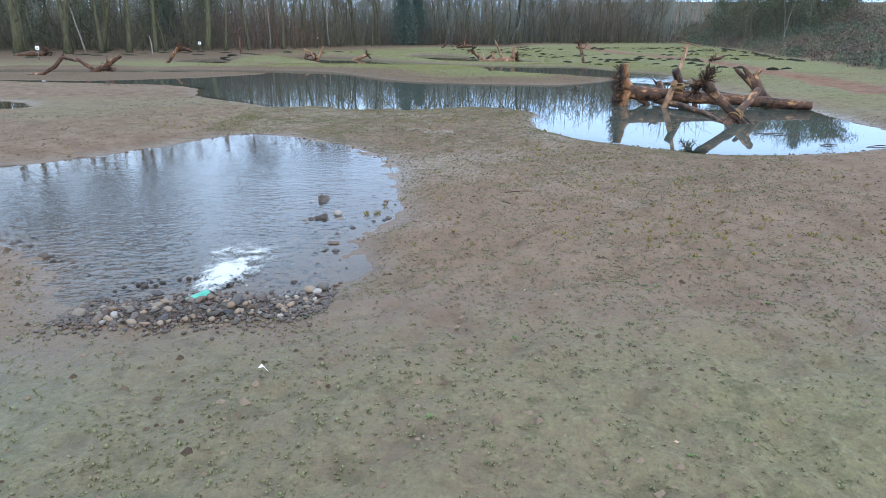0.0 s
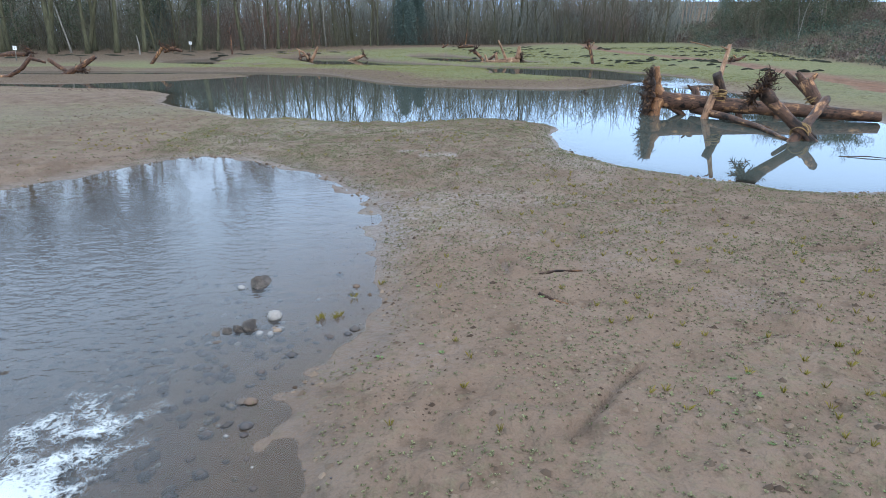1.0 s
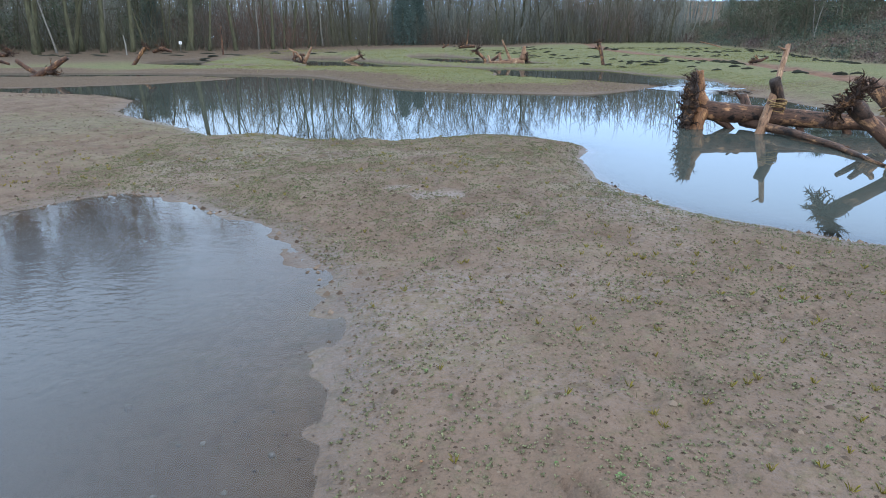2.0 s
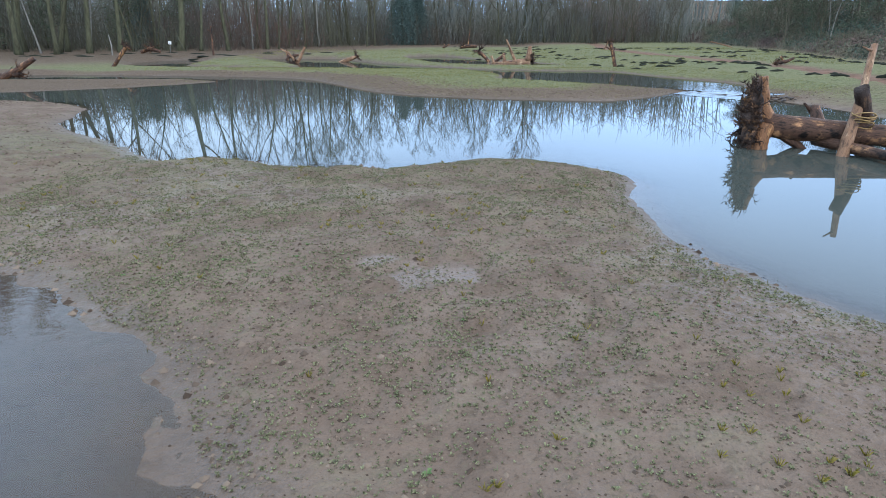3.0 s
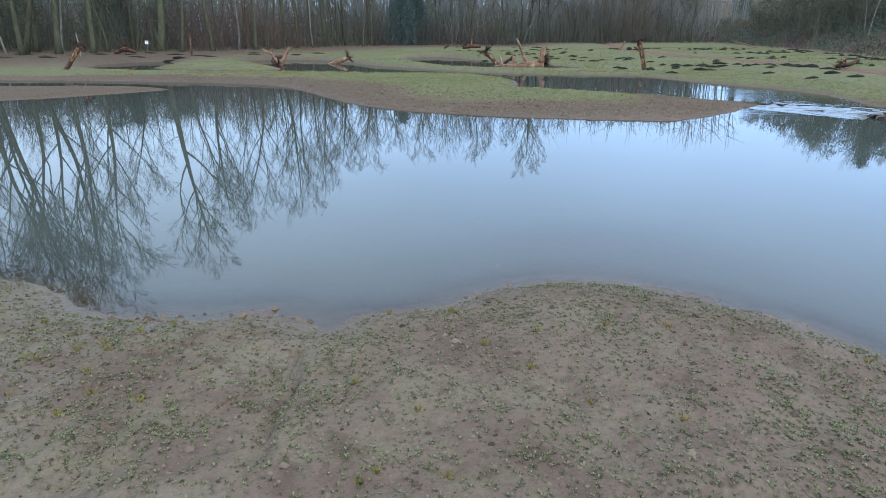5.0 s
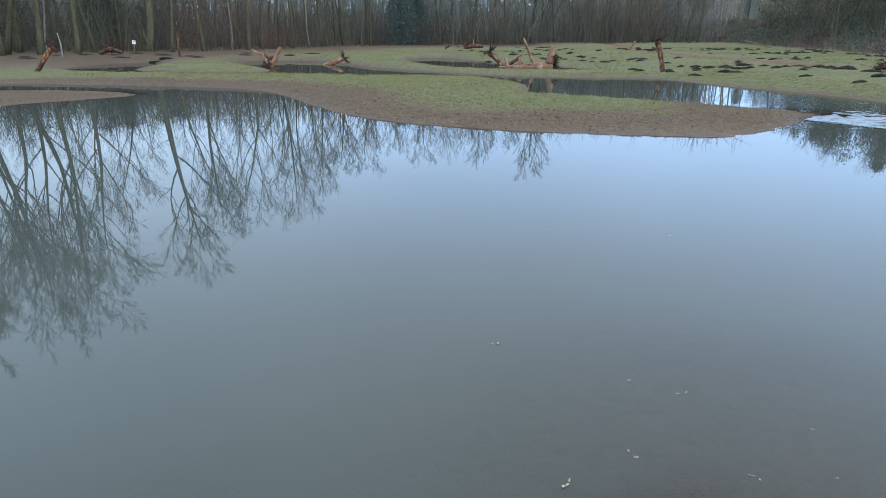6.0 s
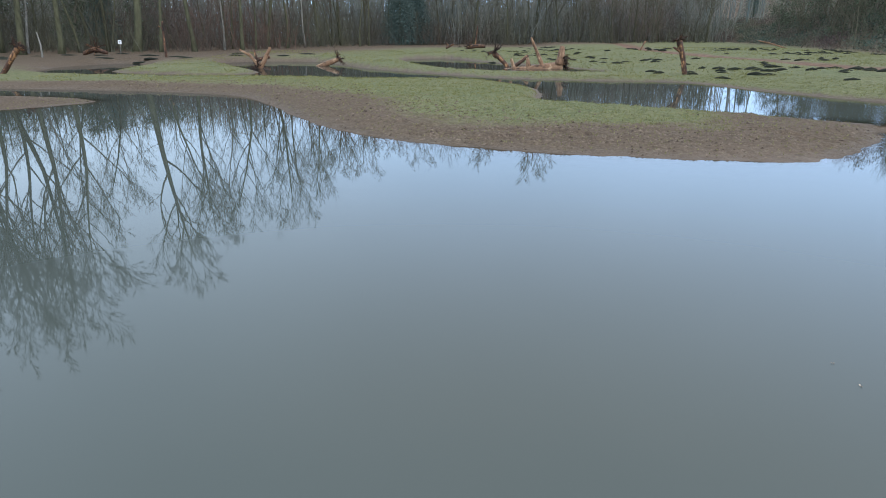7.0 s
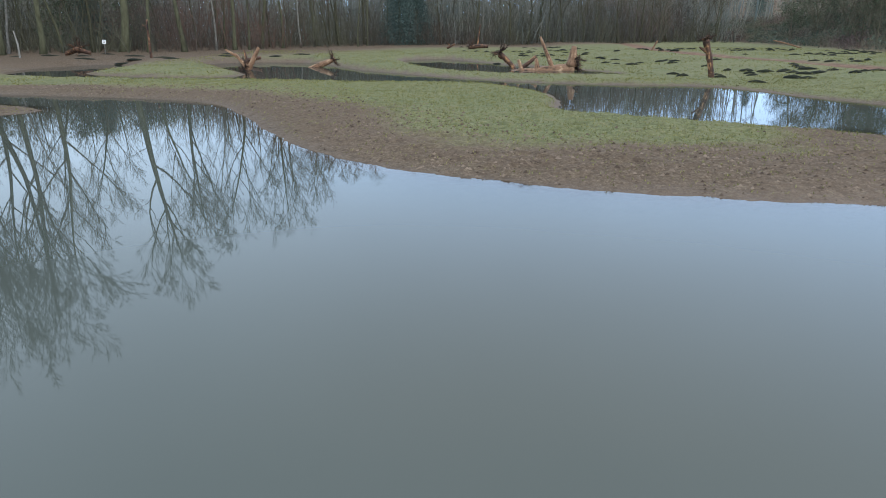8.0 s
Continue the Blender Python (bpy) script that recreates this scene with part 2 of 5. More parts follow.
def wood_patches(name, tones, grey, shade):
    """Stems whose colour drifts along the wood, each of its own shade."""
    m, n, l, b = material(name, 0.85, 0.06)
    g = n.new("ShaderNodeNewGeometry")
    drift = noise_node(n, l, 0.055, 3, 0.6)
    col = ramp(n, l, drift, [(0.36 + 0.28 * k / (len(tones) - 1), c) for k, c in enumerate(tones)])
    l.new(mix(n, l, math_node(n, l, "MULTIPLY", g.outputs["Random Per Island"], shade), col, grey), b.inputs["Base Color"])
    return m


IVY_LEAF = leaf_material("dark_ivy_leaves", (0.030, 0.046, 0.030), (0.120, 0.142, 0.090))
BRUSH = wood_patches("brown_brushwood", [(0.150, 0.094, 0.070), (0.082, 0.075, 0.060), (0.114, 0.112, 0.072), (0.070, 0.079, 0.066)], (0.056, 0.051, 0.044), 0.6)
# Paler than the brushwood: distance haze is mixed into these stem colours.
DEEP_WOOD = wood_patches("haze_paled_far_wood", [(0.185, 0.140, 0.118), (0.140, 0.156, 0.146), (0.205, 0.200, 0.160), (0.125, 0.155, 0.148)], (0.255, 0.245, 0.225), 0.32)
HEDGE_STEM = leaf_material("olive_hedge_stems", (0.065, 0.054, 0.044), (0.200, 0.180, 0.135))


# ---- numbers for the plan ----
LATTICES = {}


def lattice(n, seed):
    if seed not in LATTICES:
        LATTICES[seed] = np.random.RandomState(seed).rand(n, n)
    return LATTICES[seed]


def value_noise(x, y, scale, seed, n=256):
    """Smooth noise in 0..1 over the plan."""
    g = lattice(n, seed)
    u, v = x / scale, y / scale
    i, j = np.floor(u).astype(int), np.floor(v).astype(int)
    fu, fv = u - i, v - j
    fu, fv = fu * fu * (3 - 2 * fu), fv * fv * (3 - 2 * fv)
    i0, j0, i1, j1 = i % n, j % n, (i + 1) % n, (j + 1) % n
    return (g[i0, j0] * (1 - fu) + g[i1, j0] * fu) * (1 - fv) + (g[i0, j1] * (1 - fu) + g[i1, j1] * fu) * fv


def smooth(a, b, x):
    t = np.clip((x - a) / (b - a), 0, 1)
    return t * t * (3 - 2 * t)


def closed_curve(knots, steps=7):
    """A closed smooth line through the knots of a plan."""
    k = np.array(knots, float)
    out = []
    for i in range(len(k)):
        p0, p1, p2, p3 = k[i - 1], k[i], k[(i + 1) % len(k)], k[(i + 2) % len(k)]
        for s in np.linspace(0, 1, steps, endpoint=False):
            out.append(0.5 * (2 * p1 + (p2 - p0) * s + (2 * p0 - 5 * p1 + 4 * p2 - p3) * s * s + (3 * p1 - p0 - 3 * p2 + p3) * s ** 3))
    return np.array(out)


def signed_distance(line, x, y, reach):
    """Distance from the closed line, negative inside, for the points within reach of its box."""
    d = np.full(x.shape, 99.0)
    lo, hi = line.min(0) - reach, line.max(0) + reach
    near = (x > lo[0]) & (x < hi[0]) & (y > lo[1]) & (y < hi[1])
    px, py = x[near], y[near]
    best, inside = np.full(px.shape, 1e9), np.zeros(px.shape, bool)
    for a, b in zip(line, np.roll(line, -1, 0)):
        ex, ey = b - a
        wx, wy = px - a[0], py - a[1]
        t = np.clip((wx * ex + wy * ey) / (ex * ex + ey * ey + 1e-12), 0, 1)
        best = np.minimum(best, (wx - t * ex) ** 2 + (wy - t * ey) ** 2)
        cross = (a[1] > py) != (b[1] > py)
        inside ^= cross & (px < ex * (py - a[1]) / (ey + 1e-12) + a[0])
    d[near] = np.sqrt(best) * np.where(inside, -1, 1)
    return d


# name: level, bank width, depth, knots of the shore
PONDS = {
    "water_inlet_pond": (0.0, 1.3, 0.16, [(-0.45, 7.2), (-0.65, 9.0), (-1.3, 10.5), (-2.2, 11.3), (-3.0, 12.0), (-3.9, 12.1), (-4.6, 10.9), (-5.6, 9.5), (-7.5, 8.2), (-8.5, 6.3),
                                          (-6.0, 5.0), (-4.0, 5.1), (-3.0, 4.4), (-2.5, 3.9), (-1.7, 4.05), (-0.9, 4.15), (-0.55, 4.6), (-0.75, 5.4), (-0.3, 6.1)]),
    "water_main_pond": (0.0, 1.1, 0.45, [(2.16, 13.2), (2.22, 14.2), (2.46, 14.95), (2.5, 15.45), (2.25, 15.95), (1.85, 16.32), (1.3, 16.62), (0.85, 16.70), (0.35, 16.52), (-0.1, 16.18), (-0.35, 16.12), (-0.66, 15.94), (-1.0, 16.2), (-1.6, 16.12), (-2.2, 16.22), (-2.7, 16.6), (-3.4, 16.78), (-4.1, 16.62), (-5.6, 18.3), (-7.7, 20.5),
                                         (-9.3, 24.3), (-12.6, 26.0), (-19, 27.5), (-27, 31.0), (-31, 37.0), (-27, 39.6), (-19, 39.6), (-13.5, 39.0), (-8.6, 37.7), (-6.0, 36.3), (-4.4, 33.8), (-3.0, 30.9), (-1.3, 28.3),
                                         (1.0, 26.8), (3.3, 26.1), (5.4, 25.9), (7.3, 27.6), (8.0, 28.6), (8.6, 28.4), (9.5, 27.0), (10.2, 24.0), (10.2, 18.0), (9.6, 15.0), (9.2, 12.3), (7.8, 10.4), (5.6, 9.65),
                                         (4.2, 9.95), (3.0, 11.05), (2.4, 11.95)]),
    "water_upper_pond": (0.085, 0.9, 0.3, [(8.4, 28.9), (6.6, 30.4), (4.5, 31.5), (2.9, 32.3), (2.6, 33.5), (3.1, 36.6), (2.6, 40.0), (0.6, 42.1), (-3.2, 42.4), (-7.9, 43.7), (-15.3, 45.7), (-18.3, 47.3), (-20.5, 50.2), (-21.6, 55.5), (-20.3, 59.7), (-17.6, 56.6),
                                          (-16.4, 51.6), (-15.4, 48.2), (-10.5, 45.9), (-8.6, 48.0), (-14.2, 59.2), (-12.1, 63.4), (-7.9, 61.8), (-4.5, 53.9), (-1.6, 48.9), (2.5, 43.6), (5.7, 41.7), (9.0, 40.6), (10.0, 36.6),
                                          (11.5, 32.0), (10.9, 28.6), (10.0, 27.6)]),
    "water_far_pond": (0.20, 0.9, 0.25, [(7.6, 46.4), (6.6, 49.8), (3.6, 57), (0.6, 66.5), (-2.4, 63.5), (-1.4, 56), (0.3, 50.5), (3.2, 47.4)]),
    "water_puddle": (0.06, 0.6, 0.06, [(-10.7, 16.5), (-12.0, 18.2), (-14.5, 18.4), (-14, 16.6), (-12, 15.9)]),
}
SHORES = {k: closed_curve(v[3]) for k, v in PONDS.items()}
# a sand bar that runs out into the main pond from its west shore
BAR = closed_curve([(-9.3, 34.6), (-10.6, 32.0), (-12.2, 30.4), (-16, 28.6), (-24, 30.0), (-34, 30.0), (-34, 36.0), (-24, 36.0), (-16.5, 36.0), (-12.7, 36.2)])


def bank_foot(y):
    """Where the wooded bank begins, east of the field."""
    return np.interp(y, [0, 20, 30, 42, 62, 78, 100, 130, 200], [15, 18, 21, 24.5, 30.5, 34, 38, 41, 46])


def base_height(x, y):
    z = 0.12 + 0.09 * smooth(26, 40, y) + 0.0125 * np.clip(y - 45, 0, 80)
    z = z + 0.15 * np.exp(-(((x - 1.5) / 5.5) ** 2 + ((y - 33) / 3.6) ** 2)) * (y > 20)
    z = z + 0.28 * smooth(10.5, 15, x) * smooth(12, 30, y)
    # wooded bank beyond the field, then a long hill
    z = z + (0.9 + 1.7 * smooth(40, 75, y)) * smooth(0, 12, x - bank_foot(y)) * smooth(-10, 30, y)
    z = z + 15 * smooth(170, 330, y) * smooth(20, 130, x + 0.1 * y)
    z = z + 0.07 * (value_noise(x, y, 4.5, 3) - 0.5) * smooth(-5, 5, y) + 0.045 * (value_noise(x, y, 1.4, 4) - 0.5)
    return z


# erosion cracks in the mud: bent lines in plan
CRACKS = [[(0.60, 7.12), (0.70, 6.92), (0.80, 6.80), (0.95, 6.86), (1.10, 6.82)], [(0.72, 6.47), (0.80, 6.42), (0.88, 6.30), (1.00, 6.22)], [(0.56, 4.80), (0.72, 4.93), (0.90, 5.20), (1.10, 5.42)],
          [(0.55, 7.10), (0.56, 6.86)], [(-0.62, 14.55), (-0.67, 14.9), (-0.62, 15.2), (-0.70, 15.5)], [(-0.66, 14.6), (-0.80, 14.66)], [(2.2, 6.7), (2.4, 6.3)], [(3.1, 7.4), (3.5, 7.3), (3.7, 7.45)], [(1.9, 5.1), (2.15, 4.7)]]


def crack_depth(x, y):
    best = np.full(x.shape, 9.0)
    for line in CRACKS:
        for a, b in zip(line, line[1:]):
            ex, ey = b[0] - a[0], b[1] - a[1]
            t = np.clip(((x - a[0]) * ex + (y - a[1]) * ey) / (ex * ex + ey * ey), 0, 1)
            best = np.minimum(best, np.hypot(x - a[0] - t * ex, y - a[1] - t * ey))
    best = best + 0.03 * (value_noise(x, y, 0.12, 31) - 0.5)
    return smooth(0.042, 0.0, best)


def riffle_place(x, y):
    """Across and along the riffle between the upper and the main pond, each from -1 to 1."""
    px, py = x - 9.3, y - 27.6
    return (px * 0.488 - py * 0.873) / 1.7, (px * 0.873 + py * 0.488) / 1.1


def riffle_level(w):
    return 0.087 * smooth(-1.0, 0.2, w)


def silt_patch(x, y):
    """A smooth, pale film of wet silt where a puddle has drained."""
    d = np.minimum(np.hypot((x - 0.05) / 0.27, (y - 11.75) / 0.24), np.hypot((x + 0.38) / 0.13, (y - 12.1) / 0.11))
    return smooth(1.25, 0.6, d + 1.1 * (value_noise(x, y, 0.15, 44) - 0.5) + 0.5 * (value_noise(x, y, 0.06, 45) - 0.5))


def height(x, y, fine=True):
    """The ground's height, and the distance from the nearest water."""
    z = base_height(x, y)
    shore = np.full(x.shape, 99.0)
    bar = signed_distance(BAR, x, y, 3)
    z = np.where(bar < 0.0, np.minimum(z, 0.045), z)
    for name, (level, width, deep, _) in PONDS.items():
        d = signed_distance(SHORES[name], x, y, 4)
        if name == "water_main_pond":
            d = np.maximum(d, -bar)
        d = d + 0.11 * (value_noise(x, y, 0.55, 8) - 0.5) + 0.08 * (value_noise(x, y, 0.2, 9) - 0.5)
        shore = np.minimum(shore, d)
        t = np.clip(d / width, 0, 1)
        out = level + (z - level) * (1 - (1 - t) ** 2)
        # muddy shelf, then deeper
        shelf = 0.18 if name == "water_inlet_pond" else 0.25
        into = level - deep * (shelf * smooth(0, 0.5, -d) + (1 - shelf) * smooth(0.25, 2.2, -d))
        if name == "water_main_pond":
            into = into * (1 - 0.64 * np.exp(-((x - 1.7) / 1.5) ** 2 - ((y - 17.9) / 1.2) ** 2))
        z = np.where(d > 0, out, np.where(d > -90, into, z))
    s, w = riffle_place(x, y)
    inside = smooth(0.95, 0.7, np.abs(s)) * smooth(1.1, 0.9, np.abs(w))
    z = z + (np.minimum(z, riffle_level(w) - 0.07) - z) * inside
    if fine:
        rough = smooth(0.0, 0.55, shore)
        silt = silt_patch(x, y)
        lump = value_noise(x, y, 0.33, 5) - 0.5
        patch = smooth(0.35, 0.7, value_noise(x, y, 1.1, 7))
        z = z + (0.044 * lump + (0.022 + 0.046 * patch) * (value_noise(x, y, 0.13, 6) - 0.5)) * (0.22 + 0.78 * rough) * (1 - 0.9 * silt) - 0.045 * crack_depth(x, y) - 0.02 * silt
    return z, shore


def track_distance(x, y):
    """Distance from the middle of the dirt track."""
    c = 14.2 + 3.0 * smooth(17, 45, y) - 0.5 * smooth(50, 60, y) + 0.18 * np.clip(y - 68, 0, 200) - 0.25 * np.clip(18 - y, 0, 50)
    return np.abs(x - c)


def spaced(lo, hi, step, far_lo, far_hi, grow):
    mid = list(np.arange(lo, hi, step))
    s, p, left = step, lo, []
    while p > far_lo:
        s *= grow
        p -= s
        left.append(p)
    s, p, right = step, mid[-1], []
    while p < far_hi:
        s *= grow
        p += s
        right.append(p)
    return np.array(left[::-1] + mid + right)


def mesh_object(name, verts, faces, mat, smooth_shade=True):
    me = bpy.data.meshes.new(name)
    me.from_pydata(verts, [], faces)
    me.materials.append(mat)
    if smooth_shade:
        me.polygons.foreach_set("use_smooth", [True] * len(me.polygons))
    return new(name, me)


def grid_faces(nx, ny):
    i, j = np.meshgrid(np.arange(nx - 1), np.arange(ny - 1), indexing="ij")
    a = (i * ny + j).ravel()
    return np.stack([a, a + ny, a + ny + 1, a + 1], 1)


def put_attribute(ob, name, values):
    at = ob.data.attributes.new(name, "FLOAT", "POINT")
    at.data.foreach_set("value", np.asarray(values, np.float32))


def build_ground():
    xs = spaced(-5.5, 7.0, 0.06, -700, 700, 1.055)
    ys = spaced(1.0, 29.0, 0.065, -300, 800, 1.042)
    # closer steps along the near shore of the inlet pond
    xs = np.unique(np.concatenate([xs[(xs < -1.5) | (xs > 1.7)], np.arange(-1.5, 1.7, 0.03)]))
    ys = np.unique(np.concatenate([ys[(ys < 4.0) | (ys > 9.5)], np.arange(4.0, 9.5, 0.036)]))
    x, y = (g.ravel() for g in np.meshgrid(xs, ys, indexing="ij"))
    z, shore = height(x, y)
    track = track_distance(x, y)
    rut = smooth(0.95, 0.6, track + 0.5 * (value_noise(x, y, 1.3, 14) - 0.5)) * smooth(14, 18, y)
    z = z - 0.10 * rut
    ob = mesh_object("ground", np.stack([x, y, z], 1).tolist(), grid_faces(len(xs), len(ys)).tolist(), GROUND)
    n1, n2 = value_noise(x, y, 3.0, 11), value_noise(x, y, 0.7, 12)
    main = signed_distance(SHORES["water_main_pond"], x, y, 6)
    turfy = smooth(1.3 - 0.7 * smooth(-3, -8, x), 2.6 - 0.9 * smooth(-3, -8, x), main + 1.6 * (n1 - 0.5) + 0.5 * (n2 - 0.5)) * smooth(25.5, 28, y) * smooth(0.0, 0.35, shore)
    turfy = np.maximum(turfy, smooth(9.5, 12.5, x + 1.5 * (n1 - 0.5)) * smooth(9, 16, y) * 0.75)
    isle = 0.35 * np.exp(-(((x - 1.0) / 5.0) ** 2 + ((y - 35.5) / 3.0) ** 2))
    grass = np.clip(0.54 * turfy + isle * turfy, 0, 1) + (0.12 + 0.25 * (n1 - 0.5) + 0.32 * smooth(3.9, 2.4, y + 0.8 * (n1 - 0.5)) + 0.09 * smooth(10.5, 14.5, y) * smooth(24, 18, y)) * (1 - turfy)
    grass = np.clip(grass * (1 - rut), 0, 1)
    bare = (1 - turfy) * smooth(25, 27, y) * 0.75
    edge = smooth(-4, 8, -x - 14 + 0.45 * (y - 60)) * smooth(35, 60, y)
    litter = np.clip(edge + smooth(84, 96, y) * smooth(30, 10, x) + smooth(110, 150, y) + smooth(-2, 4, x - bank_foot(y)), 0, 1)
    put_attribute(ob, "grass", grass * (1 - litter))
    put_attribute(ob, "litter", np.clip(litter + bare, 0, 1))
    put_attribute(ob, "track", rut)
    put_attribute(ob, "sandy", np.clip(rut * 1.4 + smooth(3.5, 0.5, shore) * (0.6 - 0.45 * smooth(9, 12, y)) * n1 + 0.8 * smooth(11, 6, y) * (0.4 + 0.6 * n1), 0, 1))
    # this map is also raised along the cracks, which darkens their lines
    put_attribute(ob, "wet", np.clip((smooth(0.45, 0.0, shore) * 0.75 - 0.55 * smooth(0, -0.3, shore)) * (1 - 0.6 * smooth(18, 24, y)) + 0.25 * smooth(0.5, 0.8, n1) * smooth(24, 18, y) + 0.6 * crack_depth(x, y) + (0.36 + 0.36 * smooth(0.5, -1.5, x)) * smooth(4.4, 3.0, y + 0.9 * (n1 - 0.5)), 0, 1))
    put_attribute(ob, "silt", silt_patch(x, y))
    put_attribute(ob, "film", 0.75 * smooth(5.0, 3.0, np.abs(x + 0.5)) * smooth(0.44, 0.72, 0.6 * n1 + 0.4 * n2 + 0.22 * np.exp(-((x + 2.2) / 1.5) ** 2 - ((y - 14) / 1.6) ** 2)) * smooth(17, 15, y) * smooth(3, 6, y))
    return tagged(ob, "brown muddy ground with sparse seedlings and grass", "ground", kind="structure")


ground = build_ground()


def build_water(name):
    level, width, deep, _ = PONDS[name]
    line = SHORES[name]
    step = {"water_inlet_pond": 0.14, "water_main_pond": 0.14}.get(name, 0.3)
    lo, hi = line.min(0) - 0.6, line.max(0) + 0.6
    xs, ys = np.arange(lo[0], hi[0], step), np.arange(lo[1], hi[1], step)
    x, y = (g.ravel() for g in np.meshgrid(xs, ys, indexing="ij"))
    d = signed_distance(line, x, y, 2)
    z, _ = height(x, y)
    f = grid_faces(len(xs), len(ys))
    f = f[(d[f] < 0.45).all(1)]
    used = np.unique(f)
    remap = np.full(len(x), -1)
    remap[used] = np.arange(len(used))
    ob = mesh_object(name, np.stack([x[used], y[used], np.full(len(used), level)], 1).tolist(), remap[f].tolist(), WATER_INLET if name == "water_inlet_pond" else WATER)
    dep = np.clip(level - z[used], 0, None)
    put_attribute(ob, "depth", 1 - np.exp(-dep * {"water_inlet_pond": 8.0}.get(name, 11.0)))
    if name == "water_inlet_pond":
        r = 0.10 + 0.75 * smooth(6.5, 1.0, np.hypot(x[used] + 1.5, y[used] - 4.8))
    elif name == "water_upper_pond":
        r = 0.03 + 0.5 * smooth(8.0, 9.6, x[used]) * smooth(34, 30, y[used])
    else:
        r = 0.012 + 0.4 * smooth(2.5, 0.5, np.hypot(x[used] - 8.0, y[used] - 28.3))
    put_attribute(ob, "ripple", r)
    return tagged(ob, "still murky pond water reflecting the sky and trees", "water", kind="structure")


for pond in PONDS:
    build_water(pond)


def build_riffle():
    """Water that runs down over stones from the upper pond."""
    n, m = 70, 60
    s, w = (g.ravel() for g in np.meshgrid(np.linspace(-0.97, 0.97, n), np.linspace(-1.05, 1.05, m), indexing="ij"))
    a, b = s * 1.7, w * 1.1
    x, y = 9.3 + 0.488 * a + 0.873 * b, 27.6 - 0.873 * a + 0.488 * b
    z = riffle_level(w) + 0.004 + 0.016 * (value_noise(x, y, 0.14, 71) - 0.5) * smooth(1.0, 0.6, np.abs(w)) - 0.14 * smooth(0.72, 0.97, np.abs(s))
    ob = mesh_object("water_riffle", np.stack([x, y, z], 1).tolist(), grid_faces(n, m).tolist(), WATER)
    put_attribute(ob, "depth", np.full(n * m, 0.7))
    put_attribute(ob, "ripple", np.full(n * m, 0.6))
    return tagged(ob, "rippling water running down between two ponds", "water", kind="structure")


build_riffle()


def ground_at(x, y):
    z, _ = height(np.array([float(x)]), np.array([float(y)]))
    return float(z[0])


# ---- things ----
def part(name, bm, mat, parent, label="", smooth_shade=True):
    """Links a bmesh as one mesh object under a thing or a part."""
    me = bpy.data.meshes.new(name)
    bm.to_mesh(me)
    bm.free()
    me.materials.append(mat)
    if smooth_shade:
        me.polygons.foreach_set("use_smooth", [True] * len(me.polygons))
    ob = new(name, me)
    ob.parent = parent
    return tagged(ob, label)


def raw_part(name, verts, faces, mat, parent, label="", smooth_shade=True):
    ob = mesh_object(name, verts, faces, mat, smooth_shade)
    ob.parent = parent
    return tagged(ob, label)


class Tubes:
    """Gathers tapered tubes into one mesh."""

    def __init__(self):
        self.v, self.f = [], []

    def add(self, points, radii, sides=5, cap=True):
        pts = [Vector(p) for p in points]
        start = len(self.v)
        ref = Vector((0.31, 0.77, 0.55))
        for i, p in enumerate(pts):
            t = (pts[min(i + 1, len(pts) - 1)] - pts[max(i - 1, 0)]).normalized()
            u = t.cross(ref).normalized()
            w = t.cross(u)
            for k in range(sides):
                a = 2 * math.pi * k / sides
                self.v.append(tuple(p + (u * math.cos(a) + w * math.sin(a)) * radii[i]))
        for i in range(len(pts) - 1):
            for k in range(sides):
                a, b = start + i * sides + k, start + i * sides + (k + 1) % sides
                self.f.append((a, b, b + sides, a + sides))
        if cap:
            self.f.append(tuple(start + (len(pts) - 1) * sides + k for k in range(sides)))
            self.f.append(tuple(start + sides - 1 - k for k in range(sides)))


def wander(rng, p, d, length, steps, bend, up=0.0):
    """A bent line from p along d."""
    pts, p, d = [Vector(p)], Vector(p), Vector(d).normalized()
    for _ in range(steps):
        d = (d + Vector((rng.gauss(0, bend), rng.gauss(0, bend), rng.gauss(0, bend) + up))).normalized()
        p = p + d * (length / steps)
        pts.append(p.copy())
    return pts


